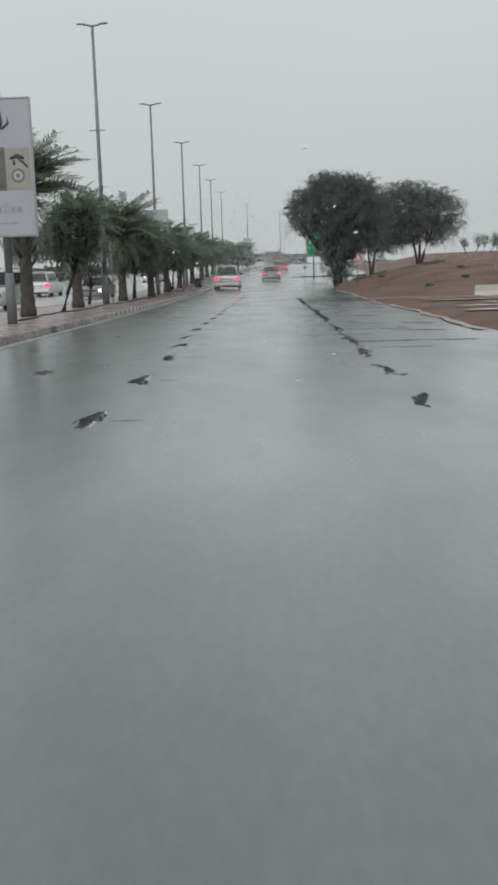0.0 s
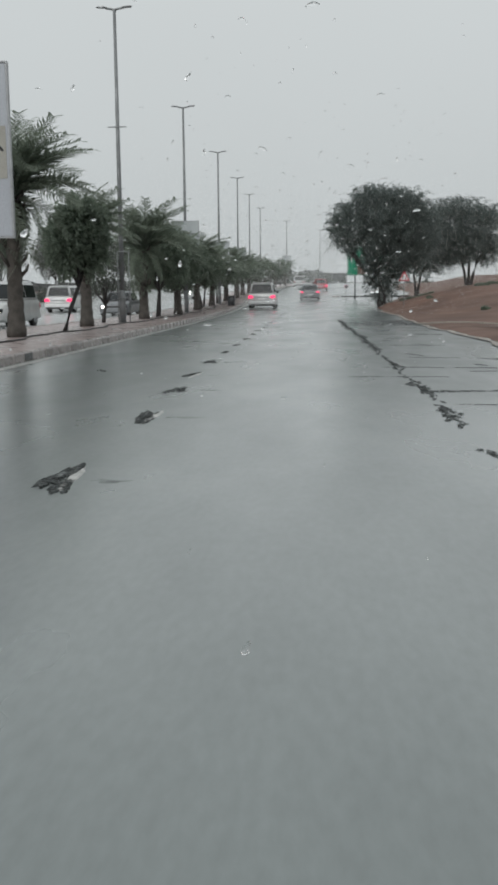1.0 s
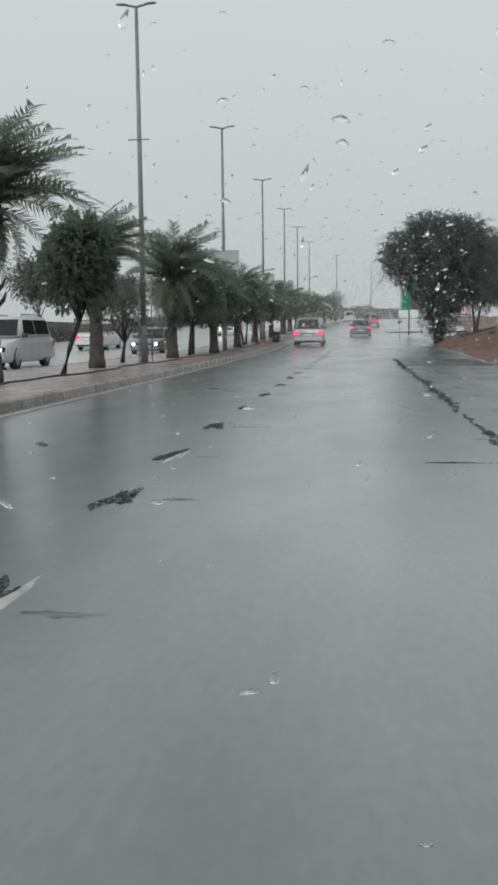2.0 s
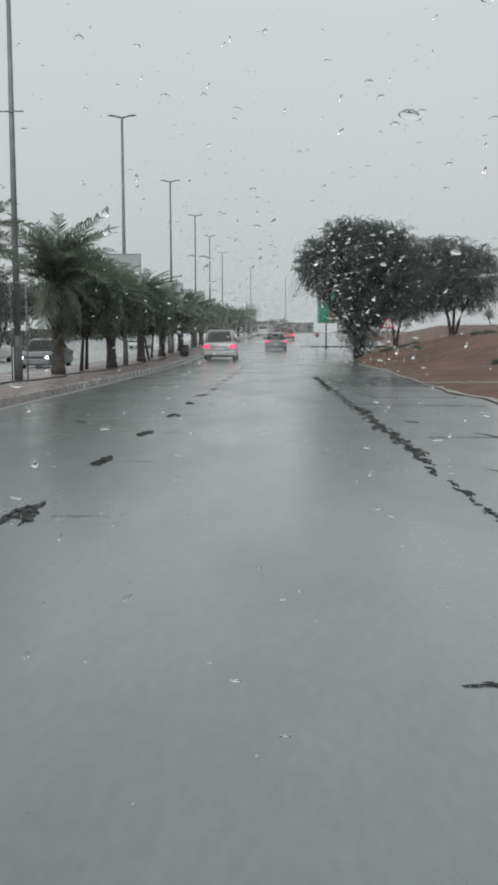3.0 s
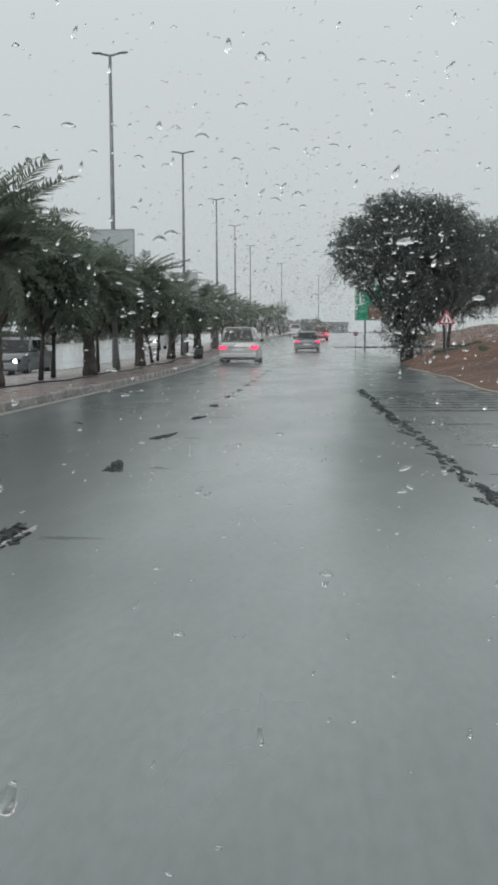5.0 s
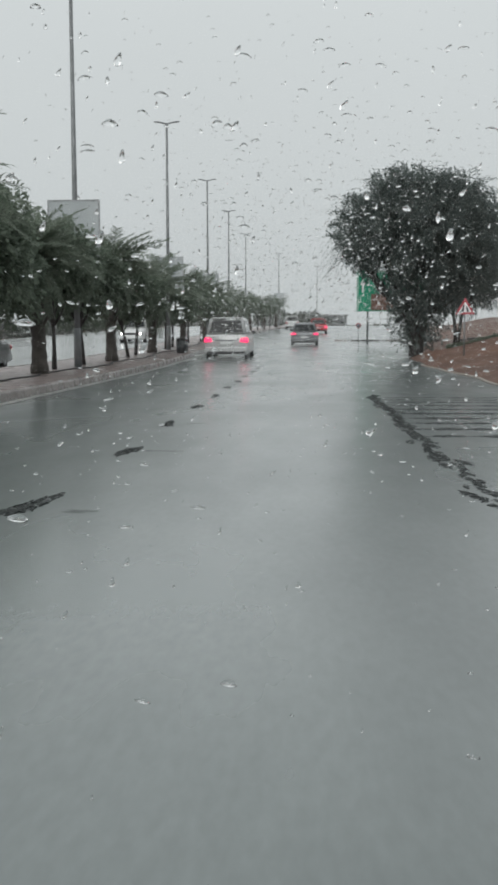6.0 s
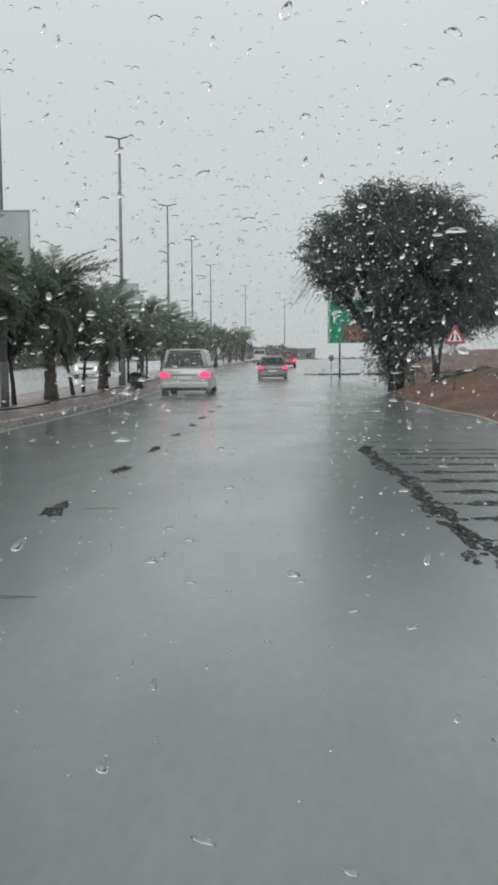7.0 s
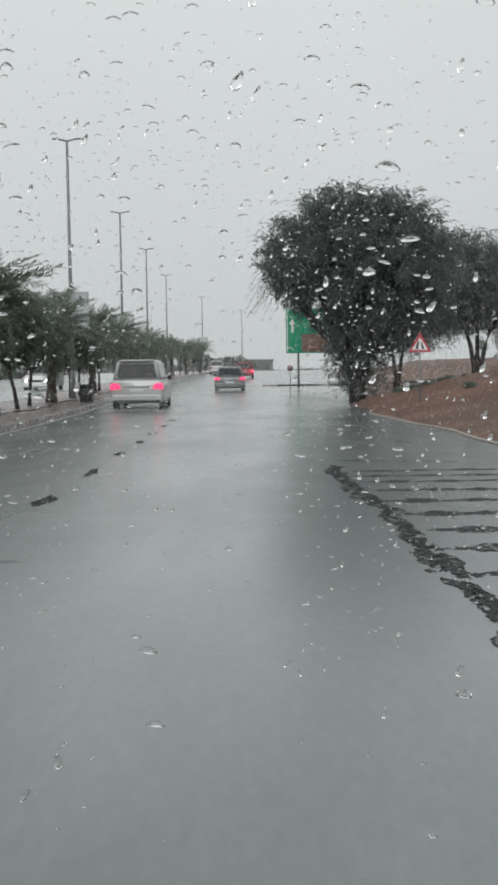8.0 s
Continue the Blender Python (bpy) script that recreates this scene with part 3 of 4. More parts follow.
def round_tree(x, y, height, spread, seed, label, group, leaves=7000, lean=0.0, z=None, clear=1.3, material=None, size=0.075):
    """A small street tree: slim trunk, forked limbs and a dense crown."""
    z = rise(y) + 0.15 if z is None else z
    rnd = random.Random(seed)
    tree = thing("street_tree", label, "tree", pose(x, y, z), group)
    fork = Vector((lean, 0, clear))
    part("trunk", tube([(0, 0, 0), (lean * 0.4, 0.02, clear * 0.5), fork], [0.085, 0.065, 0.055], 8), M_WOOD, tree)
    h = height - clear
    lobes = []
    for k in range(6):
        a = k * 1.05 + rnd.uniform(-0.3, 0.3)
        lobes.append((lean + 0.45 * spread * math.cos(a), 0.45 * spread * math.sin(a), clear + h * rnd.uniform(0.35, 0.7), spread * 0.55, spread * 0.55, h * 0.36))
    lobes.append((lean, 0, clear + h * 0.6, spread * 0.62, spread * 0.62, h * 0.42))
    part("limb", limbs(fork, [(l[0], l[1], l[2]) for l in lobes], 0.045, seed), M_WOOD, tree)
    v, f = leaf_cloud(lobes, leaves, size, seed, 0.25, 0.42, 0.35)
    part_data("crown", v, f, material or M_LEAF, tree)
    return tree


def acacia(x, y, z, lobes, forks, trunk_r, leaves, seed, label, size=0.085, lift=0.0, grow=1.0):
    """A broad weeping acacia with several stems; lift lengthens them."""
    lobes = [(l[0] * grow, l[1] * grow, l[2] * grow + lift, *(v * grow for v in l[3:])) for l in lobes]
    forks = [(q[0] * grow, q[1] * grow, q[2] * grow + lift) for q in forks]
    tree = thing("acacia_tree", label, "tree", pose(x, y, z), "acacias beside the road")
    rnd = random.Random(seed)
    bm = bmesh.new()
    for k, (fx, fy, fz) in enumerate(forks):
        tube([(0.12 * k - 0.1, 0.08 * k, -0.2), (fx * 0.3, fy * 0.3, fz * 0.35), (fx * 0.6, fy * 0.6, fz * 0.7), (fx, fy, fz)],
             [trunk_r, trunk_r * 0.8, trunk_r * 0.65, trunk_r * 0.5], 9, bm)
    part("trunk", bm, M_WOOD, tree)
    bm = bmesh.new()
    for k, l in enumerate(lobes):
        f = min(forks, key=lambda q: (q[0] - l[0]) ** 2 + (q[1] - l[1]) ** 2)
        ends = [(l[0] + rnd.uniform(-.6, .6) * l[3], l[1] + rnd.uniform(-.6, .6) * l[4], l[2] + rnd.uniform(-.5, .6) * l[5]) for _ in range(4)]
        limbs(f, ends, trunk_r * 0.4, seed + k, bm)
    part("limb", bm, M_WOOD, tree)
    v, f = leaf_cloud(lobes, leaves, size, seed, 0.5, 0.3, 0.45)
    part_data("crown", v, f, M_GHAF, tree)
    # hanging twigs round the skirt and loose shoots on top
    rr = np.random.RandomState(seed + 5)
    V, F = [], []
    high = [l for l in lobes if l[2] > 3.0]
    for _ in range(950):
        l = high[rr.randint(len(high))]
        a = rr.uniform(0, 6.283)
        e = rr.uniform(-0.75, 1.3)
        c = Vector((l[0] + l[3] * math.cos(a) * math.cos(e), l[1] + l[4] * math.sin(a) * math.cos(e), l[2] + l[5] * math.sin(e)))
        o = Vector((math.cos(a), math.sin(a), 0.9 if e > 0.3 else -0.5)).normalized()
        ln = rr.uniform(0.35, 1.15)
        for k in range(26):
            s = k / 25
            q = c + o * ln * s + Vector((0, 0, -0.55 * ln * s * s))
            w = Vector(rr.normal(size=3)).normalized()
            u = w.cross(o).normalized()
            g = size * rr.uniform(0.5, 0.9)
            i = len(V)
            V += [q - w * g, q + u * g * 0.28, q + w * g, q - u * g * 0.28]
            F.append((i, i + 1, i + 2, i + 3))
    part_data("twig", V, F, M_GHAF, tree)
    return tree


PALMS = [(-6.78, 23.4, 3.4, 1.0, 0.42), (-7.0, 31.8, 3.0, 0.82, 0.6), (-6.85, 42.0, 3.0, 1.12, 0.1), (-6.5, 50.3, 2.75, 0.82, 0.2),
         (-6.75, 60.8, 3.0, 1.12, 0.2), (-6.85, 70.6, 2.6, 1.0, 0.35), (-6.7, 81.0, 2.9, 0.95, 0.3), (-6.6, 90.5, 2.8, 0.95, 0.4),
         (-6.7, 100, 2.7, 0.9, 0.3), (-6.7, 110, 2.7, 0.9, 0.3), (-6.4, 121, 2.6, 0.9, 0.3), (-5.9, 132, 2.6, 0.9, 0.3), (-5.0, 144, 2.6, 0.9, 0.3),
         (-3.8, 156, 2.6, 0.9, 0.3)]
for k, (x, y, t, s, w) in enumerate(PALMS):
    palm(x, y, t, s, w, 10 + k, "date palm with wind-blown grey-green fronds on the median", 52 if y < 80 else 34)

TREES = [(-6.65, 27.6, 3.85, 1.0, 0.45), (-6.95, 46.2, 4.55, 1.65, 0.1), (-7.2, 48.4, 4.4, 1.5, 0.05), (-6.95, 53.4, 4.5, 1.7, 0.0),
         (-7.0, 57.3, 4.4, 1.65, -0.1), (-6.9, 64.8, 4.2, 1.6, -0.25), (-7.1, 67.6, 4.0, 1.4, 0.1), (-7.0, 76.0, 4.0, 1.6, 0.0), (-7.0, 78.6, 3.9, 1.4, 0.0),
         (-7.0, 85.5, 4.0, 1.6, 0.0), (-6.9, 95.0, 3.9, 1.6, 0.0), (-6.9, 105, 3.9, 1.7, 0.0), (-6.7, 116, 3.9, 1.7, 0), (-6.2, 127, 3.8, 1.7, 0),
         (-5.4, 138, 3.8, 1.7, 0), (-4.4, 150, 3.8, 1.7, 0)]
for k, (x, y, h, s, l) in enumerate(TREES):
    round_tree(x, y, h, s, 40 + k, "small dark-leaved street tree on the paved median", "street trees on the median", 15000 if y < 80 else 5000, l, None, 1.3, None, 0.085)

round_tree(-7.5, 36.6, 3.1, 1.1, 61, "sparse pale shrub-like tree behind a lamp on the median", "street trees on the median", 1900, 0.1, None, 0.7, M_HEDGE, 0.06)

acacia(5.75, 70.0, land(5.75, 70.0), [(-0.6, 0, 5.9, 2.8, 2.7, 2.4), (-2.1, 0.3, 5.9, 1.6, 1.7, 1.6), (0.9, -0.3, 5.6, 2.2, 2.2, 2.6), (-0.3, 0, 7.1, 2.0, 2.0, 1.5),
       (1.5, 0, 7.0, 1.6, 1.6, 1.4), (0.2, 0.0, 3.5, 1.6, 1.5, 1.35), (2.4, 0.2, 5.6, 1.5, 1.7, 1.9), (2.0, 0.1, 4.1, 1.3, 1.2, 1.1), (0.05, 0.0, 1.6, 0.85, 0.8, 1.2),
       (1.1, 0.0, 3.1, 1.05, 1.0, 1.1), (-0.3, -0.3, 2.7, 1.05, 1.0, 1.0), (-2.6, 0.0, 5.2, 0.9, 1.0, 1.0),
       (-0.75, 0.0, 1.9, 0.6, 0.6, 1.15), (0.75, 0.0, 1.95, 0.65, 0.6, 1.1)],
       [(-0.5, 0.1, 2.2), (0.5, -0.2, 2.3), (0.1, 0.4, 2.0), (-0.2, -0.3, 1.8)], 0.26, 165000, 3, "large dark acacia with a broad weeping crown beside the road", 0.07, -0.45, 1.055)
acacia(14.2, 83.7, land(14.2, 83.7), [(-0.5, 0, 5.0, 3.0, 2.8, 2.6), (1.6, 0.2, 4.6, 2.4, 2.2, 2.4), (-1.8, 0.2, 5.6, 1.8, 1.8, 1.9), (-1.6, -0.3, 3.2, 1.8, 1.6, 1.5), (1.2, -0.2, 3.1, 1.5, 1.5, 1.2)],
       [(-0.6, 0.1, 2.2), (0.7, 0.1, 2.0), (0.1, 0.4, 2.4)], 0.18, 70000, 8, "grey-green acacia on the sandy bank", 0.075, 0.85)
acacia(9.8, 84.0, land(9.8, 84), [(0, 0, 4.9, 2.4, 2.2, 2.5), (0.8, 0, 3.6, 1.9, 1.6, 1.9), (2.2, 0.3, 4.4, 1.5, 1.5, 1.9)], [(-0.3, 0.1, 2.0), (0.4, 0.1, 2.1)], 0.15, 34000, 9,
       "smaller dark acacia behind the roadside sand", 0.075, 0.3)
for k, (x, y, h, lean, wide) in enumerate(((30.2, 142, 2.6, -0.3, 0.8), (32.0, 144, 3.3, 0.5, 1.0), (33.6, 146, 3.0, 0.3, 0.9), (35.0, 147, 3.4, 0.6, 1.0), (36.6, 148, 2.8, -0.4, 0.9))):
    round_tree(x, y, h, wide, 90 + k, "small distant tree with an airy crown on the sandy rise", "distant trees on the rise", 420, lean, land(x, y), 0.9, None, 0.11)


# ---------------------------------------------------------------- signs
def direction_sign():
    y, x0, x1 = 89.1, 3.9, 8.6
    z = land(x0, y)
    s = thing("direction_sign", "green road direction sign with a brown panel on grey posts", "road sign", pose(x0, y, z))
    b, t = 3.0 - z, 5.68 - z
    part("panel", box(0, x1 - x0, -0.05, 0.0, b, t, 0.02), M_GREEN, s)
    part("brown_panel", box(0.95, x1 - x0 - 0.15, -0.075, -0.054, b + 0.08, b + 1.15, 0.01), M_BROWN, s, "brown panel for places of interest")
    bm = bmesh.new()
    box(0.06, x1 - x0 - 0.06, -0.058, -0.054, t - 0.10, t - 0.06, 0, bm)
    box(0.06, 0.10, -0.058, -0.054, b + 0.08, t - 0.10, 0, bm)
    part("border", bm, M_WHITE, s)
    bm = prism([(0.34, b + 1.25), (0.46, b + 1.25), (0.46, b + 1.75), (0.60, b + 1.75), (0.40, b + 2.1), (0.20, b + 1.75), (0.34, b + 1.75)], -0.064, -0.054)
    part("arrow", bm, M_WHITE, s, "white arrow pointing up")
    for k in range(3):
        for j in range(2):
            part("lettering_bar", box(1.1 + 1.1 * k, 1.9 + 1.1 * k, -0.06, -0.054, t - 0.55 - 0.55 * j, t - 0.35 - 0.55 * j), M_FADED, s)
            part("lettering_bar", box(1.2 + 1.05 * k, 1.9 + 1.05 * k, -0.085, -0.079, b + 0.3 + 0.4 * j, b + 0.45 + 0.4 * j), M_FADED_BROWN, s)
    for px in (0.75, 3.9):
        part("post", tube([(px, 0.08, -0.2), (px, 0.08, t - 0.1)], [0.07, 0.07], 10), M_POLE, s)
    return s


def warning_sign():
    x, y = 6.5, 61.0
    z = land(x, y)
    s = thing("warning_sign", "red-edged white triangular road narrowing sign on a post", "road sign", pose(x, y, z))
    a = 2.66 - z
    h, w = 0.62, 0.36
    part("post", tube([(0, 0.04, -0.2), (0, 0.04, a - 0.1)], [0.03, 0.03], 10), M_POLE, s)
    part("plate", prism([(0, a), (-w, a - h), (w, a - h)], -0.012, 0.0), M_RED, s, "red triangular plate")
    part("face", prism([(0, a - 0.16), (-w * 0.68, a - h + 0.075), (w * 0.68, a - h + 0.075)], -0.018, -0.0125), M_WHITE, s)
    bm = prism([(-0.15, a - h + 0.1), (-0.06, a - h + 0.1), (-0.02, a - h + 0.34), (-0.07, a - h + 0.34)], -0.022, -0.0185)
    prism([(0.15, a - h + 0.1), (0.06, a - h + 0.1), (0.02, a - h + 0.3), (0.06, a - h + 0.3)], -0.022, -0.0185, bm)
    part("symbol", bm, M_INK, s)
    return s


def round_sign(x, y):
    z = rise(y)
    s = thing("round_sign", "small round red-edged sign on a low post", "road sign", pose(x, y, z))
    part("post", tube([(0, 0.03, 0), (0, 0.03, 1.4)], [0.018, 0.018], 8), M_POLE, s)
    part("plate", tube([(0, -0.012, 1.4), (0, 0.0, 1.4)], [0.14, 0.14], 24), M_RED, s)
    part("face", tube([(0, -0.018, 1.4), (0, -0.0125, 1.4)], [0.095, 0.095], 24), M_INK2, s)
    return s


direction_sign()
warning_sign()
round_sign(3.35, 76.0)


# ---------------------------------------------------------------- vehicles
def loft(sections, bm=None, rounded=0.0):
    """Skin over rings of equal length, closed at both ends."""
    own = bm if bm is not None else bmesh.new()
    rings = [[own.verts.new(p) for p in r] for r in sections]
    n = len(rings[0])
    for a, b in zip(rings, rings[1:]):
        for k in range(n):
            own.faces.new((a[k], a[(k + 1) % n], b[(k + 1) % n], b[k]))
    own.faces.new(rings[0])
    own.faces.new(rings[-1][::-1])
    bmesh.ops.recalc_face_normals(own, faces=own.faces)
    if rounded:
        hard = [e for e in own.edges if len(e.link_faces) == 2 and e.calc_face_angle() > 0.5]
        bmesh.ops.bevel(own, geom=hard, offset=rounded, segments=2, affect="EDGES", clamp_overlap=True)
        for f in own.faces:
            f.smooth = True
    return own


def car(name, label, category, m, paint, width, length, height, boxy, rear_lit=True, front_lit=False, group=""):
    """A car that heads along +y with its tail at y = 0; boxy: 1 for an estate or off-roader, 0 for a saloon."""
    c = thing(name, label, category, m, group)
    w, H, L = width / 2, height, length
    g = 0.24 if boxy else 0.17
    belt = H * (0.60 if boxy else 0.62)

    def ring(y, half, z0, z1, top):
        e = 0.09
        return [(-half + e, y, z0), (-half, y, z0 + e), (-half, y, (z0 + z1) / 2), (-half + 0.02, y, z1 - e * 0.6), (-half * top, y, z1),
                (half * top, y, z1), (half - 0.02, y, z1 - e * 0.6), (half, y, (z0 + z1) / 2), (half, y, z0 + e), (half - e, y, z0)]

    deck = belt if boxy else belt * 0.98
    part("body", loft([ring(0.0, w * 0.90, g + 0.12, deck * 0.97, 0.9), ring(0.10, w * 0.97, g + 0.04, deck, 0.92), ring(0.5, w, g, belt, 0.93), ring(L * 0.3, w, g, belt, 0.93),
                       ring(L * 0.68, w, g, belt * 0.98, 0.93), ring(L * 0.92, w * 0.97, g, belt * 0.86, 0.9), ring(L, w * 0.84, g + 0.12, belt * 0.66, 0.86)], rounded=0.045), paint, c)
    y0, y1 = (0.10, 0.36) if boxy else (0.75, 1.45)
    y2, y3 = (L * 0.56, L * 0.72) if boxy else (L * 0.55, L * 0.74)

    b0, t0 = w * 0.90, w * 0.72
    part("cabin", loft([[(-b0, y0, belt - 0.02), (b0, y0, belt - 0.02), (b0, y3, belt - 0.02), (-b0, y3, belt - 0.02)],
                        [(-t0 * 1.03, y1 - (y1 - y0) * 0.12, H - 0.05), (t0 * 1.03, y1 - (y1 - y0) * 0.12, H - 0.05), (t0 * 1.03, y2 + 0.08, H - 0.05), (-t0 * 1.03, y2 + 0.08, H - 0.05)],
                        [(-t0 * 0.94, y1 + 0.06, H), (t0 * 0.94, y1 + 0.06, H), (t0 * 0.94, y2 - 0.05, H), (-t0 * 0.94, y2 - 0.05, H)]], rounded=0.05), paint, c)

    def slab(p, q, r, s, out):
        """A pane through four corners, raised by out along its normal."""
        p, q, r, s = (Vector(v) for v in (p, q, r, s))
        nrm = (q - p).cross(s - p).normalized() * out
        own = bmesh.new()
        lo = [own.verts.new(v - nrm * 0.3) for v in (p, q, r, s)]
        hi = [own.verts.new(v + nrm) for v in (p, q, r, s)]
        own.faces.new(hi)
        own.faces.new(lo[::-1])
        for k in range(4):
            own.faces.new((lo[k], lo[(k + 1) % 4], hi[(k + 1) % 4], hi[k]))
        bmesh.ops.recalc_face_normals(own, faces=own.faces)
        return own

    def face_point(y_lo, y_hi, x, s):
        yy = y_lo + (y_hi - y_lo) * 0.88 * s
        return (x * (b0 + (t0 * 1.03 - b0) * s), yy, belt - 0.02 + (H - 0.03 - belt) * s)

    ry = (y0, y1)
    part("rear_window", slab(face_point(*ry, -0.86, 0.12), face_point(*ry, 0.86, 0.12), face_point(*ry, 0.84, 0.86), face_point(*ry, -0.84, 0.86), 0.012), M_GLASS, c, "dark tinted rear window")
    fy = (y3, y2)
    part("windscreen", slab(face_point(*fy, 0.88, 0.1), face_point(*fy, -0.88, 0.1), face_point(*fy, -0.86, 0.88), face_point(*fy, 0.86, 0.88), 0.012), M_GLASS, c)
    for s in (-1, 1):
        ya, yb, yc = y0 + (0.25 if boxy else 0.3), (y0 + y3) / 2, y3 - 0.45
        for p, q in ((ya, yb - 0.05), (yb + 0.05, yc)):
            lo, hi = 0.12, 0.84
            xs0, xs1 = s * (b0 + (t0 * 1.03 - b0) * lo), s * (b0 + (t0 * 1.03 - b0) * hi)
            z0, z1 = belt + (H - 0.03 - belt) * lo, belt + (H - 0.03 - belt) * hi
            pts = [(xs0, p, z0), (xs0, q, z0), (xs1, min(q, y2 + 0.1), z1), (xs1, max(p, y1 + 0.02), z1)]
            part("side_window", slab(*(pts if s > 0 else pts[::-1]), 0.012), M_GLASS, c)
        part("mirror", box(s * (w + 0.02) - 0.09, s * (w + 0.02) + 0.09, L * 0.66, L * 0.66 + 0.1, belt - 0.02, belt + 0.13, 0.03), M_TRIM, c)
        z0 = belt - (0.34 if boxy else 0.22)
        tall = 0.22 if boxy else 0.15
        part("tail_lamp", loft([[(s * w * 0.965, -0.015, z0), (s * w * 0.60, -0.03, z0 + 0.03), (s * w * 0.60, 0.08, z0 + 0.03), (s * w * 0.985, 0.16, z0)],
                                [(s * w * 0.975, -0.02, z0 + tall * 0.6), (s * w * 0.63, -0.03, z0 + tall * 0.7), (s * w * 0.63, 0.08, z0 + tall * 0.7), (s * w * 0.99, 0.18, z0 + tall * 0.6)],
                                [(s * w * 0.93, 0.0, z0 + tall), (s * w * 0.72, -0.02, z0 + tall), (s * w * 0.72, 0.08, z0 + tall), (s * w * 0.95, 0.16, z0 + tall)]]),
             M_TAIL if rear_lit else M_RED, c, "glowing red tail lamp" if rear_lit else "")
        lamp = part("head_lamp", box(min(s * w * 0.86, s * (w * 0.86 - 0.36)), max(s * w * 0.86, s * (w * 0.86 - 0.36)), L - 0.2, L + 0.01, belt * 0.66 - 0.12, belt * 0.66 + 0.05, 0.03),
                    M_GLASS, c)
        part("bulb", tube([(s * (w * 0.86 - 0.17), L - 0.02, belt * 0.66 - 0.035), (s * (w * 0.86 - 0.17), L + 0.02, belt * 0.66 - 0.035), (s * (w * 0.86 - 0.17), L + 0.03, belt * 0.66 - 0.035)],
                          [0.085, 0.08, 0.04], 14), M_HEAD if front_lit else M_RIM, lamp, "glowing white head lamp" if front_lit else "")
        for yw in (L * 0.19, L * 0.81):
            r = 0.37 if boxy else 0.31
            wheel = part("wheel", tube([(s * (w - 0.02), yw, r), (s * (w - 0.10), yw, r), (s * (w - 0.22), yw, r)], [r * 0.94, r, r * 0.94], 20), M_TYRE, c)
            part("rim", tube([(s * (w - 0.015), yw, r), (s * (w - 0.05), yw, r)], [r * 0.6, r * 0.62], 16), M_RIM, wheel)
    part("rear_bumper", box(-w * 0.95, w * 0.95, -0.10, 0.14, g + 0.08, g + 0.34, 0.05), paint, c)
    part("bumper_strip", box(-w * 0.86, w * 0.86, -0.112, -0.06, g + 0.05, g + 0.16, 0.02), M_TRIM, c)
    part("front_bumper", box(-w * 0.86, w * 0.86, L - 0.12, L + 0.08, g + 0.05, g + 0.34, 0.06), paint, c)
    part("grille", box(-w * 0.45, w * 0.45, L - 0.1, L + 0.02, belt * 0.66 - 0.14, belt * 0.66 + 0.02, 0.02), M_TRIM, c)
    part("number_plate", box(-0.26, 0.26, -0.03, 0.02, belt - 0.42, belt - 0.31, 0.005), M_WHITE, c, "pale plate with plain dark bars")
    if boxy:
        part("tailgate_strip", box(-w * 0.5, w * 0.5, -0.02, 0.06, belt - 0.27, belt - 0.22, 0.012), M_RIM, c)
        for s in (-1, 1):
            part("roof_rail", tube([(s * t0 * 0.9, y1 + 0.1, H - 0.01), (s * t0 * 0.9, y1 + 0.2, H + 0.05), (s * t0 * 0.9, y2 - 0.2, H + 0.05), (s * t0 * 0.9, y2 - 0.1, H - 0.01)],
                                   [0.02] * 4, 6), M_TRIM, c)
        part("spoiler", box(-t0 * 0.9, t0 * 0.9, y1 - 0.16, y1 + 0.1, H - 0.06, H - 0.015, 0.015), paint, c)
    else:
        part("boot_lip", box(-w * 0.8, w * 0.8, 0.02, 0.12, belt - 0.02, belt + 0.03, 0.012), paint, c)
    return c


def on_road(x, y, back=False):
    slope = math.degrees(math.atan2(rise(y + 2) - rise(y - 2), 4))
    return pose(x, y, rise(y), -slope if back else slope, 0, 180 if back else 0)


car("off_road_car", "silver estate off-roader with lit tail lamps on the wet road", "car", on_road(-2.85, 66.0), M_SILVER, 1.95, 4.8, 1.85, 1)
car("saloon_car", "grey saloon with lit tail lamps on the wet road", "car", on_road(0.45, 86.0), M_GREYCAR, 1.8, 4.7, 1.45, 0)
car("red_car", "red car with lit tail lamps on the far wet road", "car", on_road(1.7, 122.0), M_REDCAR, 1.85, 4.6, 1.55, 1)
car("white_van", "white estate car far down the wet road", "car", on_road(-2.9 + bend(150), 150.0), M_WHITECAR, 1.85, 4.7, 1.75, 1, False)
car("white_car", "white off-roader with lit tail lamps beyond the median", "car", on_road(-16.2, 62.0), M_WHITECAR, 1.9, 4.7, 1.8, 1)
car("oncoming_car", "dark saloon with bright head lamps on the far carriageway", "car", on_road(-10.9, 59.0, True), M_GREYCAR, 1.8, 4.6, 1.45, 0, False, True)
car("oncoming_car", "silver off-roader with bright head lamps beside the median", "car", on_road(-11.6, 39.0, True), M_SILVER, 1.9, 4.7, 1.8, 1, False, True)
car("oncoming_car", "pale off-roader with bright head lamps on the far carriageway", "car", on_road(-11.8, 96.0, True), M_WHITECAR, 1.9, 4.7, 1.8, 1, False, True)


# ---------------------------------------------------------------- beyond the median and in the distance
for k in range(9):
    y = 62 + 15 * k + (k * 37 % 7)
    x = -27.5 - (k * 53 % 6)
    round_tree(x + bend(y), y, 7.0 + (k * 29 % 4) * 0.6, 3.0, 120 + k, "tall grey-green tree beyond the opposite carriageway", "trees beyond the far carriageway", 9000, 0.2,
               rise(y) - 0.06, 1.8, M_HEDGE, 0.14)


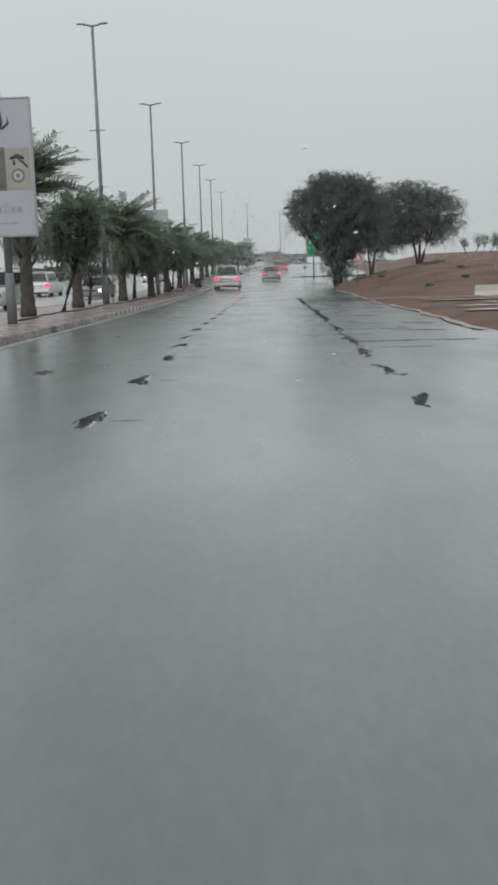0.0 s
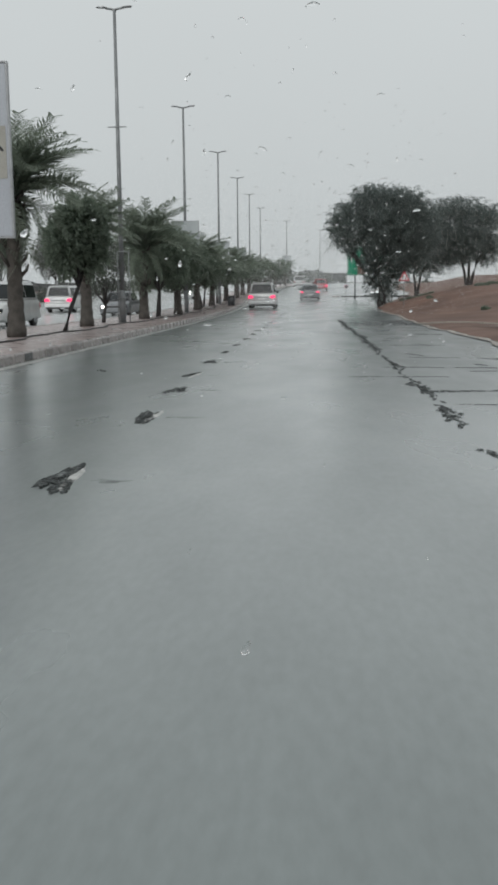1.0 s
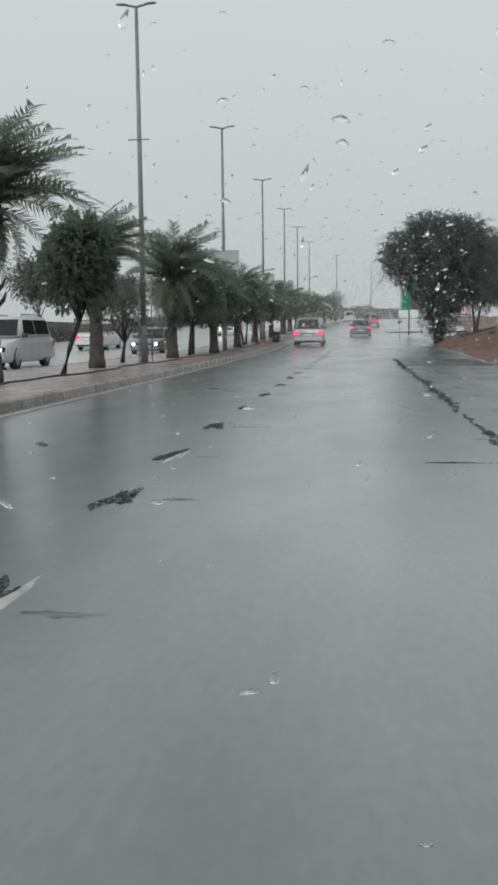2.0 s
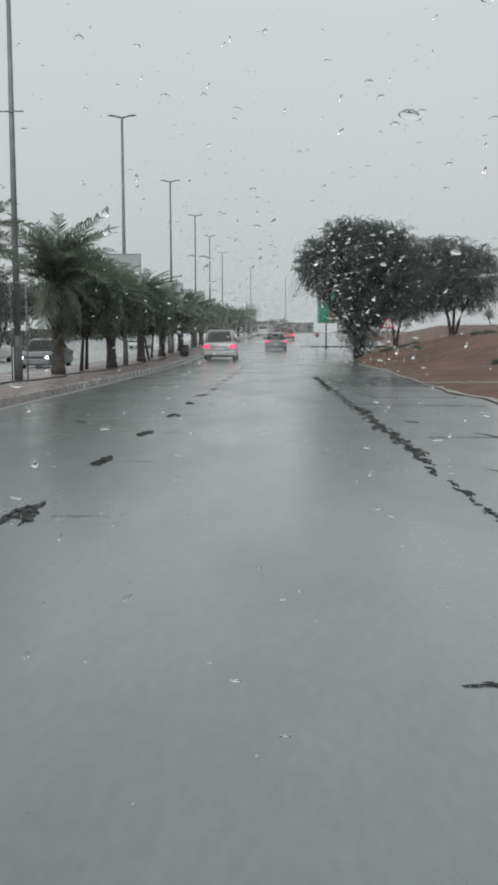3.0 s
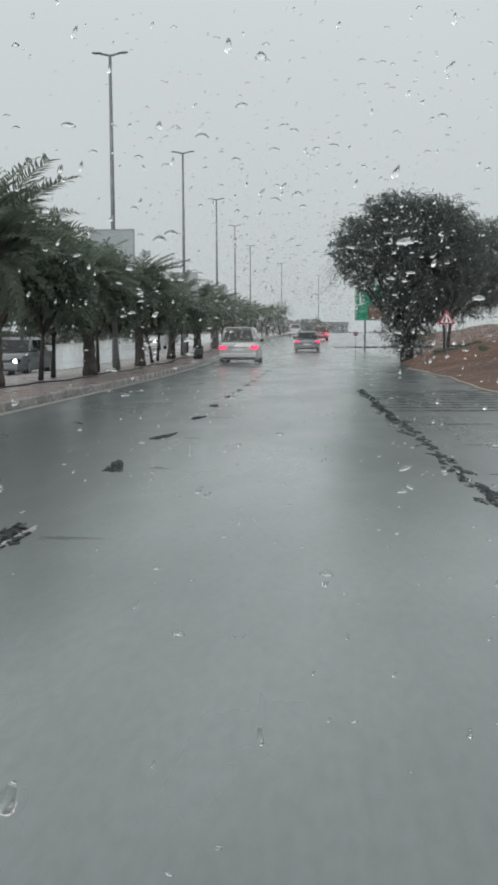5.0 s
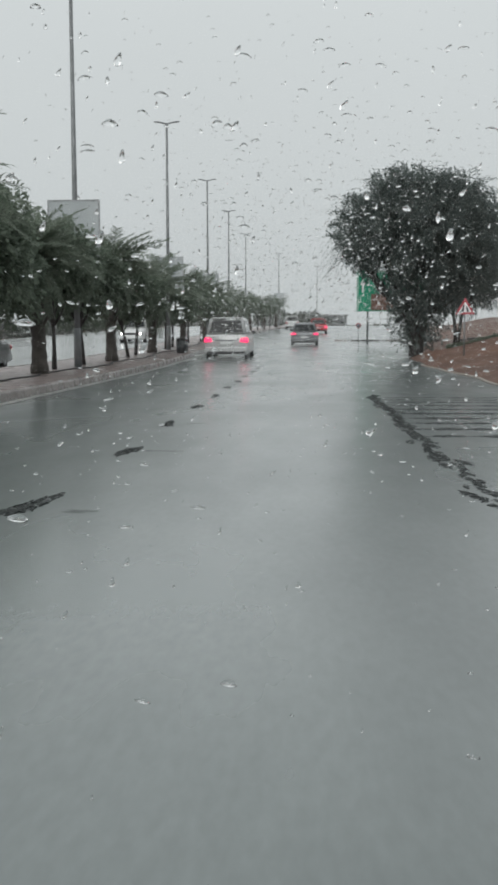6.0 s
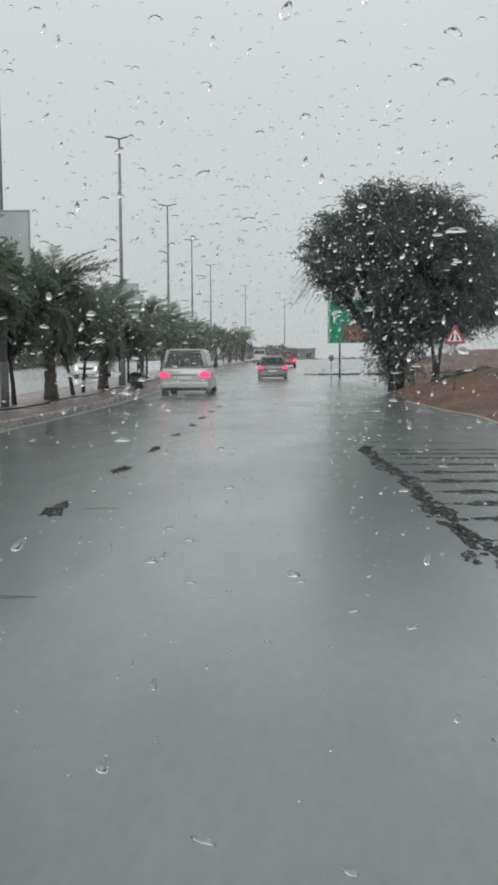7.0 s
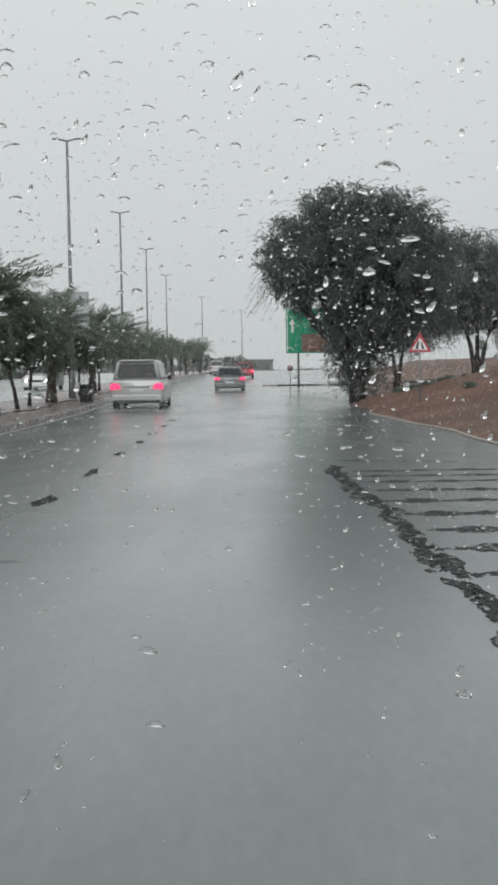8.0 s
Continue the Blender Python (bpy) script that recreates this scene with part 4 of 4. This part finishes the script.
def leaf_band(name, stretch, count, size, seed, label, category):
    """A low belt of foliage along a line of (x, y, z, radius, height)."""
    v, f = leaf_cloud([(x, y, z + h * 0.45, r, r, h * 0.6) for x, y, z, r, h in stretch], count, size, seed, 0.1, 0.5, 0.2)
    return tagged(part_data(name, v, f, M_HEDGE), label, category, kind="stuff")


leaf_band("hedge", [(-25.5 + 0.4 * math.sin(k), 50 + 2.2 * k, rise(50 + 2.2 * k), 1.2, 1.0 + 0.4 * math.sin(k * 1.7)) for k in range(60)], 42000, 0.11, 5,
          "low dark hedge beyond the opposite carriageway", "hedge")
leaf_band("far_woods", [(-40 + 3.4 * k, 250 + 6 * math.sin(k * 0.9), 3.6, 4.0, (3.2 + 1.3 * math.sin(k * 2.3)) * (0.3 if 14 <= k <= 30 else 1)) for k in range(44)], 30000, 0.35, 6,
          "far belt of low grey-green trees closing the road", "woods")

leaf_band("roadside_trees", [(-6.5 + 1.5 * k, 226 + 2 * math.sin(k * 1.9), rise(226) - 0.2, 1.5, 3.6 - 0.18 * k + 0.5 * math.sin(k * 2.1)) for k in range(8)], 9000, 0.22, 7,
          "far clump of dark trees at the bend of the road", "trees")

wall = thing("boundary_wall", "long grey boundary wall behind the hedge", "wall", kind="structure")
for k in range(14):
    y = 10 + 14 * k
    part("wall_panel", box(-40.2, -39.9, y + 0.05, y + 13.8, rise(y) - 0.4, rise(y) + 1.2, 0.02), M_FARWALL, wall)
    part("wall_pier", box(-40.3, -39.8, y - 0.22, y + 0.22, rise(y) - 0.4, rise(y) + 1.4, 0.03), M_FARWALL, wall)


def far_building(x, y, w, h, floors, cols):
    b = thing("far_building", "plain low grey building far down the road", "building", pose(x, y, rise(min(y, 250)) - 0.3))
    part("wall", box(-w / 2, w / 2, 0, 9, 0, h, 0.05), M_FARWALL, b)
    part("roof", box(-w / 2 - 0.2, w / 2 + 0.2, -0.2, 9.2, h, h + 0.35, 0.05), M_FARWALL, b)
    for i in range(floors):
        for j in range(cols):
            cx, cz = -w / 2 + (j + 0.5) * w / cols, (i + 0.55) * h / floors
            win = part("window", box(cx - 0.65, cx + 0.65, -0.04, 0.06, cz - 0.55, cz + 0.55, 0.02), M_GLASS, b)
            part("sill", box(cx - 0.75, cx + 0.75, -0.14, 0.0, cz - 0.66, cz - 0.57, 0.01), M_FARWALL, win)
    return b


far_building(5.2, 236, 8, 2.6, 1, 3)

# low kerb where the side road leaves behind the acacia
side_kerb = thing("side_road_kerb", "low wet kerb along the side road behind the acacia", "kerb", kind="structure")
for k in range(16):
    x = 2.6 + 0.98 * k
    again("kerbstone", kerb_wet if k % 4 else kerb_dark, side_kerb, pose(x, 96.0 + 0.02 * k, land(x + 0.5, 96.0) + 0.02, 0, 0, -91) @ Matrix.Diagonal((1, 0.97, 0.9, 1)))

# pale block on the sand
block = thing("concrete_block", "pale concrete barrier block on the wet sand", "barrier", pose(9.95, 34.3, land(9.95, 34.3), 0, 0, -4) @ Matrix.Diagonal((1, 1, 0.68, 1)))
part("body", loft([[(-1.0, -0.28, -0.1), (1.0, -0.28, -0.1), (1.0, 0.28, -0.1), (-1.0, 0.28, -0.1)], [(-1.0, -0.26, 0.18), (1.0, -0.26, 0.18), (1.0, 0.26, 0.18), (-1.0, 0.26, 0.18)],
                   [(-0.99, -0.16, 0.4), (0.99, -0.16, 0.4), (0.99, 0.16, 0.4), (-0.99, 0.16, 0.4)], [(-0.97, -0.12, 0.76), (0.97, -0.12, 0.76), (0.97, 0.12, 0.76), (-0.97, 0.12, 0.76)]]), M_CONC, block)
part("lifting_slot", box(-0.3, 0.3, -0.3, -0.24, -0.02, 0.1, 0.01), M_TRIM, block)

# low pale kerb round the corner of the sandy island
bm = box(-0.31, 0.31, -0.05, 0.05, -0.12, 0.055, 0.015)
rim_me = bpy.data.meshes.new("kerbstone")
bm.to_mesh(rim_me)
bm.free()
rim_me.materials.append(M_SILT)
island = thing("island_kerb", "low pale kerb half buried round the sandy island", "kerb", kind="structure")
spot, aim = Vector((sand_edge(62) + 0.15, 62.0)), -90.0
while spot.x < 16:
    if spot.y > 40:
        ahead = spot.y - 0.6
        aim = math.degrees(math.atan2(-0.6, sand_edge(ahead) + 0.15 - spot.x))
    else:
        aim = min(-10.0, aim + 5.2)
    way = Vector((math.cos(radians(aim)), math.sin(radians(aim))))
    mid = spot + way * 0.32
    again("kerbstone", rim_me, island, pose(mid.x, mid.y, max(land(mid.x, mid.y), rise(mid.y) - 0.03), 0, 0, aim))
    spot += way * 0.64

# slim tubular frame beside a lamp
fr = thing("sign_frame", "empty slim steel sign frame on the median", "sign frame", pose(-6.62, 36.4, rise(36.4) + 0.17))
for sx in (-0.22, 0.22):
    part("upright", tube([(sx, 0, 0), (sx, 0, 2.72)], [0.022, 0.022], 8), M_POLE, fr)
for z0 in (0.95, 2.70):
    part("crossbar", tube([(-0.22, 0, z0), (0.22, 0, z0)], [0.02, 0.02], 8), M_POLE, fr)

# litter bin on the median
bin_ = thing("litter_bin", "dark grey litter bin standing on the median", "bin", pose(-5.35, 70.4, rise(70.4) + 0.16))
part("body", loft([[(-0.24, -0.24, 0), (0.24, -0.24, 0), (0.24, 0.24, 0), (-0.24, 0.24, 0)], [(-0.27, -0.27, 0.6), (0.27, -0.27, 0.6), (0.27, 0.27, 0.6), (-0.27, 0.27, 0.6)]], rounded=0.03), M_BINGREY, bin_)
part("lid", loft([[(-0.29, -0.29, 0.6), (0.29, -0.29, 0.6), (0.29, 0.29, 0.6), (-0.29, 0.29, 0.6)], [(-0.2, -0.2, 0.74), (0.2, -0.2, 0.74), (0.2, 0.2, 0.74), (-0.2, 0.2, 0.74)]], rounded=0.02), M_TRIM, bin_)

# irrigation hose along the palms
pts = [(-6.25 + 0.18 * math.sin(y * 0.7) + 0.1 * math.sin(y * 2.1), y, rise(y) + 0.19) for y in steps((20, 92, 0.9))]
hose = part("irrigation_hose", tube(pts, [0.022] * len(pts), 6), M_TRIM)
tagged(hose, "black irrigation hose lying along the palm trunks", "hose")

# ---------------------------------------------------------------- road markings and bare asphalt
def patch_mesh(name, length, width, seed, material, thick=0.012, jag=0.35):
    """A low irregular island, long along y, proud of the water by thick."""
    rnd = random.Random(seed)
    n = 18
    rim, top = [], []
    for k in range(n):
        a = 2 * math.pi * k / n
        r = 1 + rnd.uniform(-jag, jag * 0.6)
        rim.append((width / 2 * r * math.cos(a), length / 2 * r * math.sin(a), -0.004))
        top.append((width / 2 * r * 0.82 * math.cos(a), length / 2 * r * 0.88 * math.sin(a), thick * rnd.uniform(0.6, 1.0)))
    verts = rim + top + [(0, 0, thick)]
    faces = [(k, (k + 1) % n, n + (k + 1) % n, n + k) for k in range(n)] + [(n + k, n + (k + 1) % n, 2 * n) for k in range(n)]
    me = bpy.data.meshes.new(name)
    me.from_pydata(verts, [], faces)
    me.materials.append(material)
    return me


RIDGES = [patch_mesh("asphalt_ridge", l, w, k, M_BARE, 0.004, 0.45) for k, (l, w) in enumerate(((0.40, 0.10), (0.3, 0.08), (0.55, 0.12), (0.2, 0.06), (0.12, 0.06), (0.07, 0.04)))]
rnd = random.Random(21)
edge = thing("broken_edge", "broken dark asphalt edge standing out of the flood water", "road edge", kind="structure")


def edge_run(y0, y1, a_metre, spread, kinds, x0=2.02):
    """Scatters ridges along the edge from y0 to y1."""
    count = max(3, round((y1 - y0) * a_metre))
    for k in range(count):
        y = y0 + (y1 - y0) * (k + rnd.uniform(-0.5, 1.5)) / count
        x = x0 + rnd.gauss(0, spread) + 0.015 * math.sin(y * 1.3)
        again("asphalt_ridge", RIDGES[rnd.choice(kinds)], edge, pose(x, y, rise(y) + 0.002, 0, 0, rnd.uniform(-14, 14)))


for y0, y1 in ((3.1, 3.9), (5.7, 6.9), (8.6, 9.6), (11.5, 12.5), (14.9, 16.0)):
    edge_run(y0, y1, 12, 0.055, (0, 1, 3, 3, 4))
edge_run(8.0, 19.3, 5, 0.03, (1, 3, 3, 4))
edge_run(10.9, 11.4, 12, 0.04, (1, 3))
edge_run(19.3, 27.5, 9, 0.05, (0, 0, 1, 2, 3, 3))
edge_run(27.5, 34.0, 9, 0.05, (0, 1, 1, 3, 3, 4), 1.99)
edge_run(34.0, 44.0, 24, 0.055, (0, 1, 1, 3, 3, 4, 4), 1.95)

hatch = thing("hatched_area", "rows of dark cross ridges on the flooded shoulder", "road marking", kind="structure")
BARS = [patch_mesh("cross_ridge", l, w, 30 + k, M_BARE, 0.004, 0.35) for k, (l, w) in enumerate(((0.32, 0.75), (0.14, 1.1), (0.26, 0.5), (0.16, 0.35)))]


def cross_row(x0, x1, y0, y1, thin, kinds, gap=1.0):
    """A row of ridges across the shoulder from (x0, y0) to (x1, y1)."""
    turn = math.degrees(math.atan2(y1 - y0, x1 - x0))
    x = x0
    while x < x1:
        k = rnd.choice(kinds)
        wide = (0.75, 1.1, 0.5, 0.35)[k]
        y = y0 + (y1 - y0) * (x + wide / 2 - x0) / (x1 - x0) + rnd.uniform(-0.025, 0.025)
        again("cross_ridge", BARS[k], hatch, pose(x + wide / 2, y, rise(y) + 0.001, 0, 0, turn + rnd.uniform(-2.5, 2.5)) @ Matrix.Diagonal((1, thin, 1, 1)))
        x += wide * gap * rnd.uniform(0.72, 0.95)


for y in (36.2, 37.05, 37.85, 38.6, 39.45, 40.3, 41.2, 42.0, 42.6, 43.25):
    cross_row(2.0 + rnd.uniform(0, 0.12), 4.7, y, y + rnd.uniform(-0.06, 0.06), 0.95 if y < 41.5 else 0.7, (0, 0, 2))
for x0, x1, y0, y1, thin in ((2.1, 3.9, 20.2, 13.8, 0.5), (2.02, 3.5, 11.25, 11.25, 1.1), (1.8, 3.2, 15.1, 14.9, 0.5), (2.4, 4.2, 17.5, 17.0, 0.5), (3.0, 3.8, 14.2, 14.2, 0.5),
                             (2.3, 3.0, 24.8, 22.6, 0.6), (2.4, 3.0, 21.7, 21.7, 0.5), (1.2, 2.2, 13.3, 13.3, 0.35), (2.2, 2.9, 9.9, 9.8, 0.4),
                             (2.2, 4.4, 28.2, 27.6, 0.5), (2.4, 4.2, 30.6, 30.6, 0.5), (2.3, 3.9, 33.4, 33.5, 0.6), (2.1, 2.8, 44.9, 44.7, 0.6)):
    cross_row(x0, x1, y0, y1, thin, (1, 1, 2, 3), 1.05)

dash_me = patch_mesh("paint_dash", 1.0, 0.11, 48, M_PAINT, 0.004, 0.5)
STUDS = [patch_mesh("bare_patch", l, w, 50 + k, M_BARE, 0.009, 0.6) for k, (l, w) in enumerate(((0.6, 0.13), (0.42, 0.10), (0.75, 0.15), (0.22, 0.08)))]
# near-flat dark streaks, painted in place of ripples that reflect less sky
DARK_WAKES = [patch_mesh("painted_ripple", l, w, 60 + k, M_RIPPLE_DARK, 0.002, 0.5) for k, (l, w) in enumerate(((0.12, 0.34), (0.16, 0.28), (0.10, 0.45)))]
lane = thing("lane_line", "worn dashed lane line breaking through the flood water", "road marking", kind="structure")
for k, y in enumerate((2.7, 5.7, 8.8, 11.4, 13.6, 16.4, 19.3, 22.3, 25.3, 28.5, 31.4, 34.5, 37.6, 40.6, 43.7, 46.7, 49.7, 52.7, 55.8, 58.8)):
    x = -0.93 if y < 12 else -1.12
    if k in (0, 1, 2, 4, 8):
        again("paint_dash", dash_me, lane, pose(x + 0.09, y + 0.05, rise(y) + 0.003, 0, 0, rnd.uniform(-4, 4)) @ Matrix.Diagonal((0.8, rnd.uniform(0.6, 0.9), 1, 1)))
    if k < 13:
        again("painted_ripple", DARK_WAKES[k % 3], lane, pose(x + 0.36, y + rnd.uniform(-0.1, 0.1), rise(y) + 0.001, 0, 0, rnd.uniform(-4, 2)))
    for j in range(4 if y < 30 else 3):
        again("bare_patch", STUDS[j], lane, pose(x + rnd.gauss(0, 0.035), y + rnd.uniform(-0.22, 0.22), rise(y) + 0.002, 0, 0, rnd.uniform(-10, 10)))
for y in steps((44, 110, 3.0)):
    again("bare_patch", STUDS[2], lane, pose(-15.2, y, rise(y) + 0.022) @ Matrix.Diagonal((1.3, 1.8, 1, 1)))
for x, y in ((-2.35, 6.9), (-2.3, 7.1), (-2.6, 14.5), (-2.3, 24.0), (-2.7, 33.5)):
    again("bare_patch", STUDS[1], lane, pose(x, y, rise(y) + 0.002, 0, 0, 25))

# ---------------------------------------------------------------- puddles and silt on the sand
def puddle(x, y, lx, ly, seed):
    rnd = random.Random(seed)
    n = 30
    top = max(land(x + lx * math.cos(a), y + ly * math.sin(a)) for a in (k * 0.8 for k in range(8)))
    ring = [(lx * (1 + rnd.uniform(-.25, .2)) * math.cos(2 * math.pi * k / n), ly * (1 + rnd.uniform(-.25, .2)) * math.sin(2 * math.pi * k / n), 0) for k in range(n)]
    ob = part_data("puddle", ring + [(0, 0, 0.002)], [(k, (k + 1) % n, n) for k in range(n)], M_ROAD_FAR)
    ob.matrix_basis = pose(x, y, top + 0.006)
    return tagged(ob, "shallow grey puddle on the wet sand", "puddle", kind="structure")


for k, (x, y, lx, ly) in enumerate(((8.6, 31.6, 2.2, 0.35), (7.4, 24.5, 1.1, 0.5), (8.8, 28.0, 1.2, 0.4), (6.6, 21.0, 0.7, 0.4))):
    puddle(x, y, lx, ly, 70 + k)

sheet("silt_rim", lambda y: [sand_edge(y) - 0.02 + 0.05 * math.sin(y * 1.7), sand_edge(y) + 0.16 + 0.07 * math.sin(y * 2.3 + 1)], steps((14, 36, 0.25)),
      lambda x, y: max(land(x, y), rise(y)) + 0.012, M_SILT, "pale silt washed up along the sand", "silt")


def tuft(x, y, r, seed):
    v, f = leaf_cloud([(0, 0, r * 0.3, r, r, r * 0.5)], 420 if r < 0.4 else 1600, 0.07, seed, -0.5, 0.18, 0.2)
    ob = part_data("desert_shrub", v, f, M_LEAF)
    ob.matrix_basis = pose(x, y, land(x, y) - 0.02)
    return tagged(ob, "low dark desert shrub on the sandy bank", "shrub", "shrubs on the bank")


for k in range(8):
    tuft(7.1 + 0.3 * k + 0.1 * math.sin(k * 5), 68.4 + 0.3 * math.sin(k * 3.1), 0.22 + 0.07 * math.sin(k * 2) ** 2, 200 + k)
for k in range(7):
    tuft(11.2 + 0.36 * k + 0.1 * math.sin(k * 4), 61.5 + 0.8 * k, 0.2 + 0.08 * math.sin(k * 2) ** 2, 210 + k)
for k, (x, y, r) in enumerate(((10.6, 79.0, 0.75), (12.0, 81.0, 0.6), (16.2, 80.5, 0.7), (8.9, 76.5, 0.5))):
    tuft(x, y, r, 240 + k)
for k, (x, y) in enumerate(((9.2, 47.5), (11.5, 49.0), (13.0, 58.0), (8.2, 61.5))):
    tuft(x, y, 0.25, 230 + k)

# ---------------------------------------------------------------- windscreen drops, rain haze and spray
def screen_drops(n, seed, smallest, spread, power, fineness, y0=-2.0, y1=35.2, lean_on=0.46, half=0.62, below=0.40, above=0.85, clear=0.19):
    """Stand-ins for windscreen drops, hung in the air along the road, thicker further on; some flattened, some drawn
    out aslant.
    """
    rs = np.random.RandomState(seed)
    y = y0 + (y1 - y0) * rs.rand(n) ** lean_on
    # spread about the camera's line, which itself stays clear
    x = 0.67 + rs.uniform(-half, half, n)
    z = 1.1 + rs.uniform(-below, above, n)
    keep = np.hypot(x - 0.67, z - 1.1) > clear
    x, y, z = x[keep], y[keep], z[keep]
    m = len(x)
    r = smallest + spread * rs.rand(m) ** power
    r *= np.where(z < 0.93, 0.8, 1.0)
    bm0 = bmesh.new()
    bmesh.ops.create_icosphere(bm0, subdivisions=fineness, radius=1.0)
    base = np.array([v.co[:] for v in bm0.verts])
    tri = np.array([[v.index for v in f.verts] for f in bm0.faces])
    bm0.free()
    nv = len(base)
    flat = rs.rand(m) < 0.55
    sx = r * np.where(flat, rs.uniform(1.2, 2.3, m), rs.uniform(0.55, 0.85, m))
    sz = r * np.where(flat, rs.uniform(0.5, 0.85, m), rs.uniform(1.1, 1.9, m))
    lean = np.where(flat, rs.normal(0, 0.16, m), rs.normal(-0.35, 0.25, m))
    p = base[None] * np.stack([sx, r * 0.8, sz], 1)[:, None]
    # a belly at the lower end and a bowed back
    p[:, :, 0] *= 1 - 0.3 * base[None, :, 2]
    p[:, :, 2] -= (rs.uniform(0.0, 0.45, (m, 1)) * sz[:, None]) * base[None, :, 0] ** 2
    v = p.copy()
    v[:, :, 0] = p[:, :, 0] * np.cos(lean)[:, None] - p[:, :, 2] * np.sin(lean)[:, None]
    v[:, :, 2] = p[:, :, 0] * np.sin(lean)[:, None] + p[:, :, 2] * np.cos(lean)[:, None]
    v += np.stack([x, y, z], 1)[:, None]
    f = tri[None] + (np.arange(m) * nv)[:, None, None]
    me = bpy.data.meshes.new("windscreen_drops")
    me.from_pydata(v.reshape(-1, 3).tolist(), [], f.reshape(-1, 3).tolist())
    me.materials.append(M_WATER)
    me.polygons.foreach_set("use_smooth", np.ones(len(me.polygons), bool))
    return tagged(new("windscreen_drops", me), "clear drops hung over the road in place of windscreen drops", "rain", kind="stuff")


def rain_haze(n, seed, y0, y1, wide, shortest=0.12, longest=0.28, thin=0.0008, thick=0.0015, sides=4):
    """Fine pale vertical streaks, added to imitate heavy-rain haze over the more distant road."""
    rs = np.random.RandomState(seed)
    y = rs.uniform(y0, y1, n)
    x = rs.uniform(-wide, wide, n) + np.array([bend(v) for v in y])
    ground = np.array([rise(v) for v in y])
    z = ground + 0.05 + 10.5 * rs.rand(n) ** 1.35
    long, half = rs.uniform(shortest, longest, n), rs.uniform(thin, thick, n)
    a = rs.uniform(0, math.pi, n)
    u = np.stack([np.cos(a) * half, np.sin(a) * half, np.zeros(n)], 1)
    c = np.stack([x, y, z], 1)
    up = np.stack([0.06 * long, np.zeros(n), long], 1)
    v = np.stack([c - u, c + u, c + u + up, c - u + up][:sides], 1).reshape(-1, 3)
    me = quads("rain_haze", v, sides, M_HAZE_SPRAY)
    return tagged(new("rain_haze", me), "pale streaks added as heavy-rain haze over the distant road", "rain", kind="stuff")


def spray(x, y, wide, n, seed):
    """Fine spray thrown up behind a car."""
    rs = np.random.RandomState(seed)
    back = rs.rand(n) ** 1.6 * 2.4
    c = np.stack([x + rs.uniform(-0.5, 0.5, n) * wide * (1 + 0.2 * back), y - 0.15 - back, rise(y) + 0.02 + rs.rand(n) ** 2.2 * (0.75 - 0.18 * back)], 1)
    a, b = rs.normal(size=(n, 3)), rs.normal(size=(n, 3))
    size = rs.uniform(0.003, 0.007, (n, 1))
    a, b = a / np.linalg.norm(a, axis=1)[:, None] * size, b / np.linalg.norm(b, axis=1)[:, None] * size
    v = np.stack([c - a, c + b, c + a], 1).reshape(-1, 3)
    return tagged(new("tyre_spray", quads("tyre_spray", v, 3, M_HAZE_SPRAY)), "pale water spray behind a car on the flooded road", "spray", kind="stuff")


spray(-2.85, 66.0, 2.0, 18000, 31)
spray(0.45, 86.0, 1.9, 14000, 32)
screen_drops(6200, 4, 0.0026, 0.0056, 2.8, 2)
screen_drops(9000, 14, 0.0013, 0.0015, 1.0, 1)
screen_drops(1000, 24, 0.0012, 0.0034, 2.0, 1, 32.7, 37.0, 0.8, 1.0, 0.75, 1.2, 0.0)
rain_haze(200000, 9, 70, 235, 31, 0.12, 0.28, 0.0012, 0.0022)
# shorter flecks nearer by, added to lift the darks behind them
rain_haze(190000, 10, 46, 70, 18, 0.02, 0.04, 0.0012, 0.0022, 3)
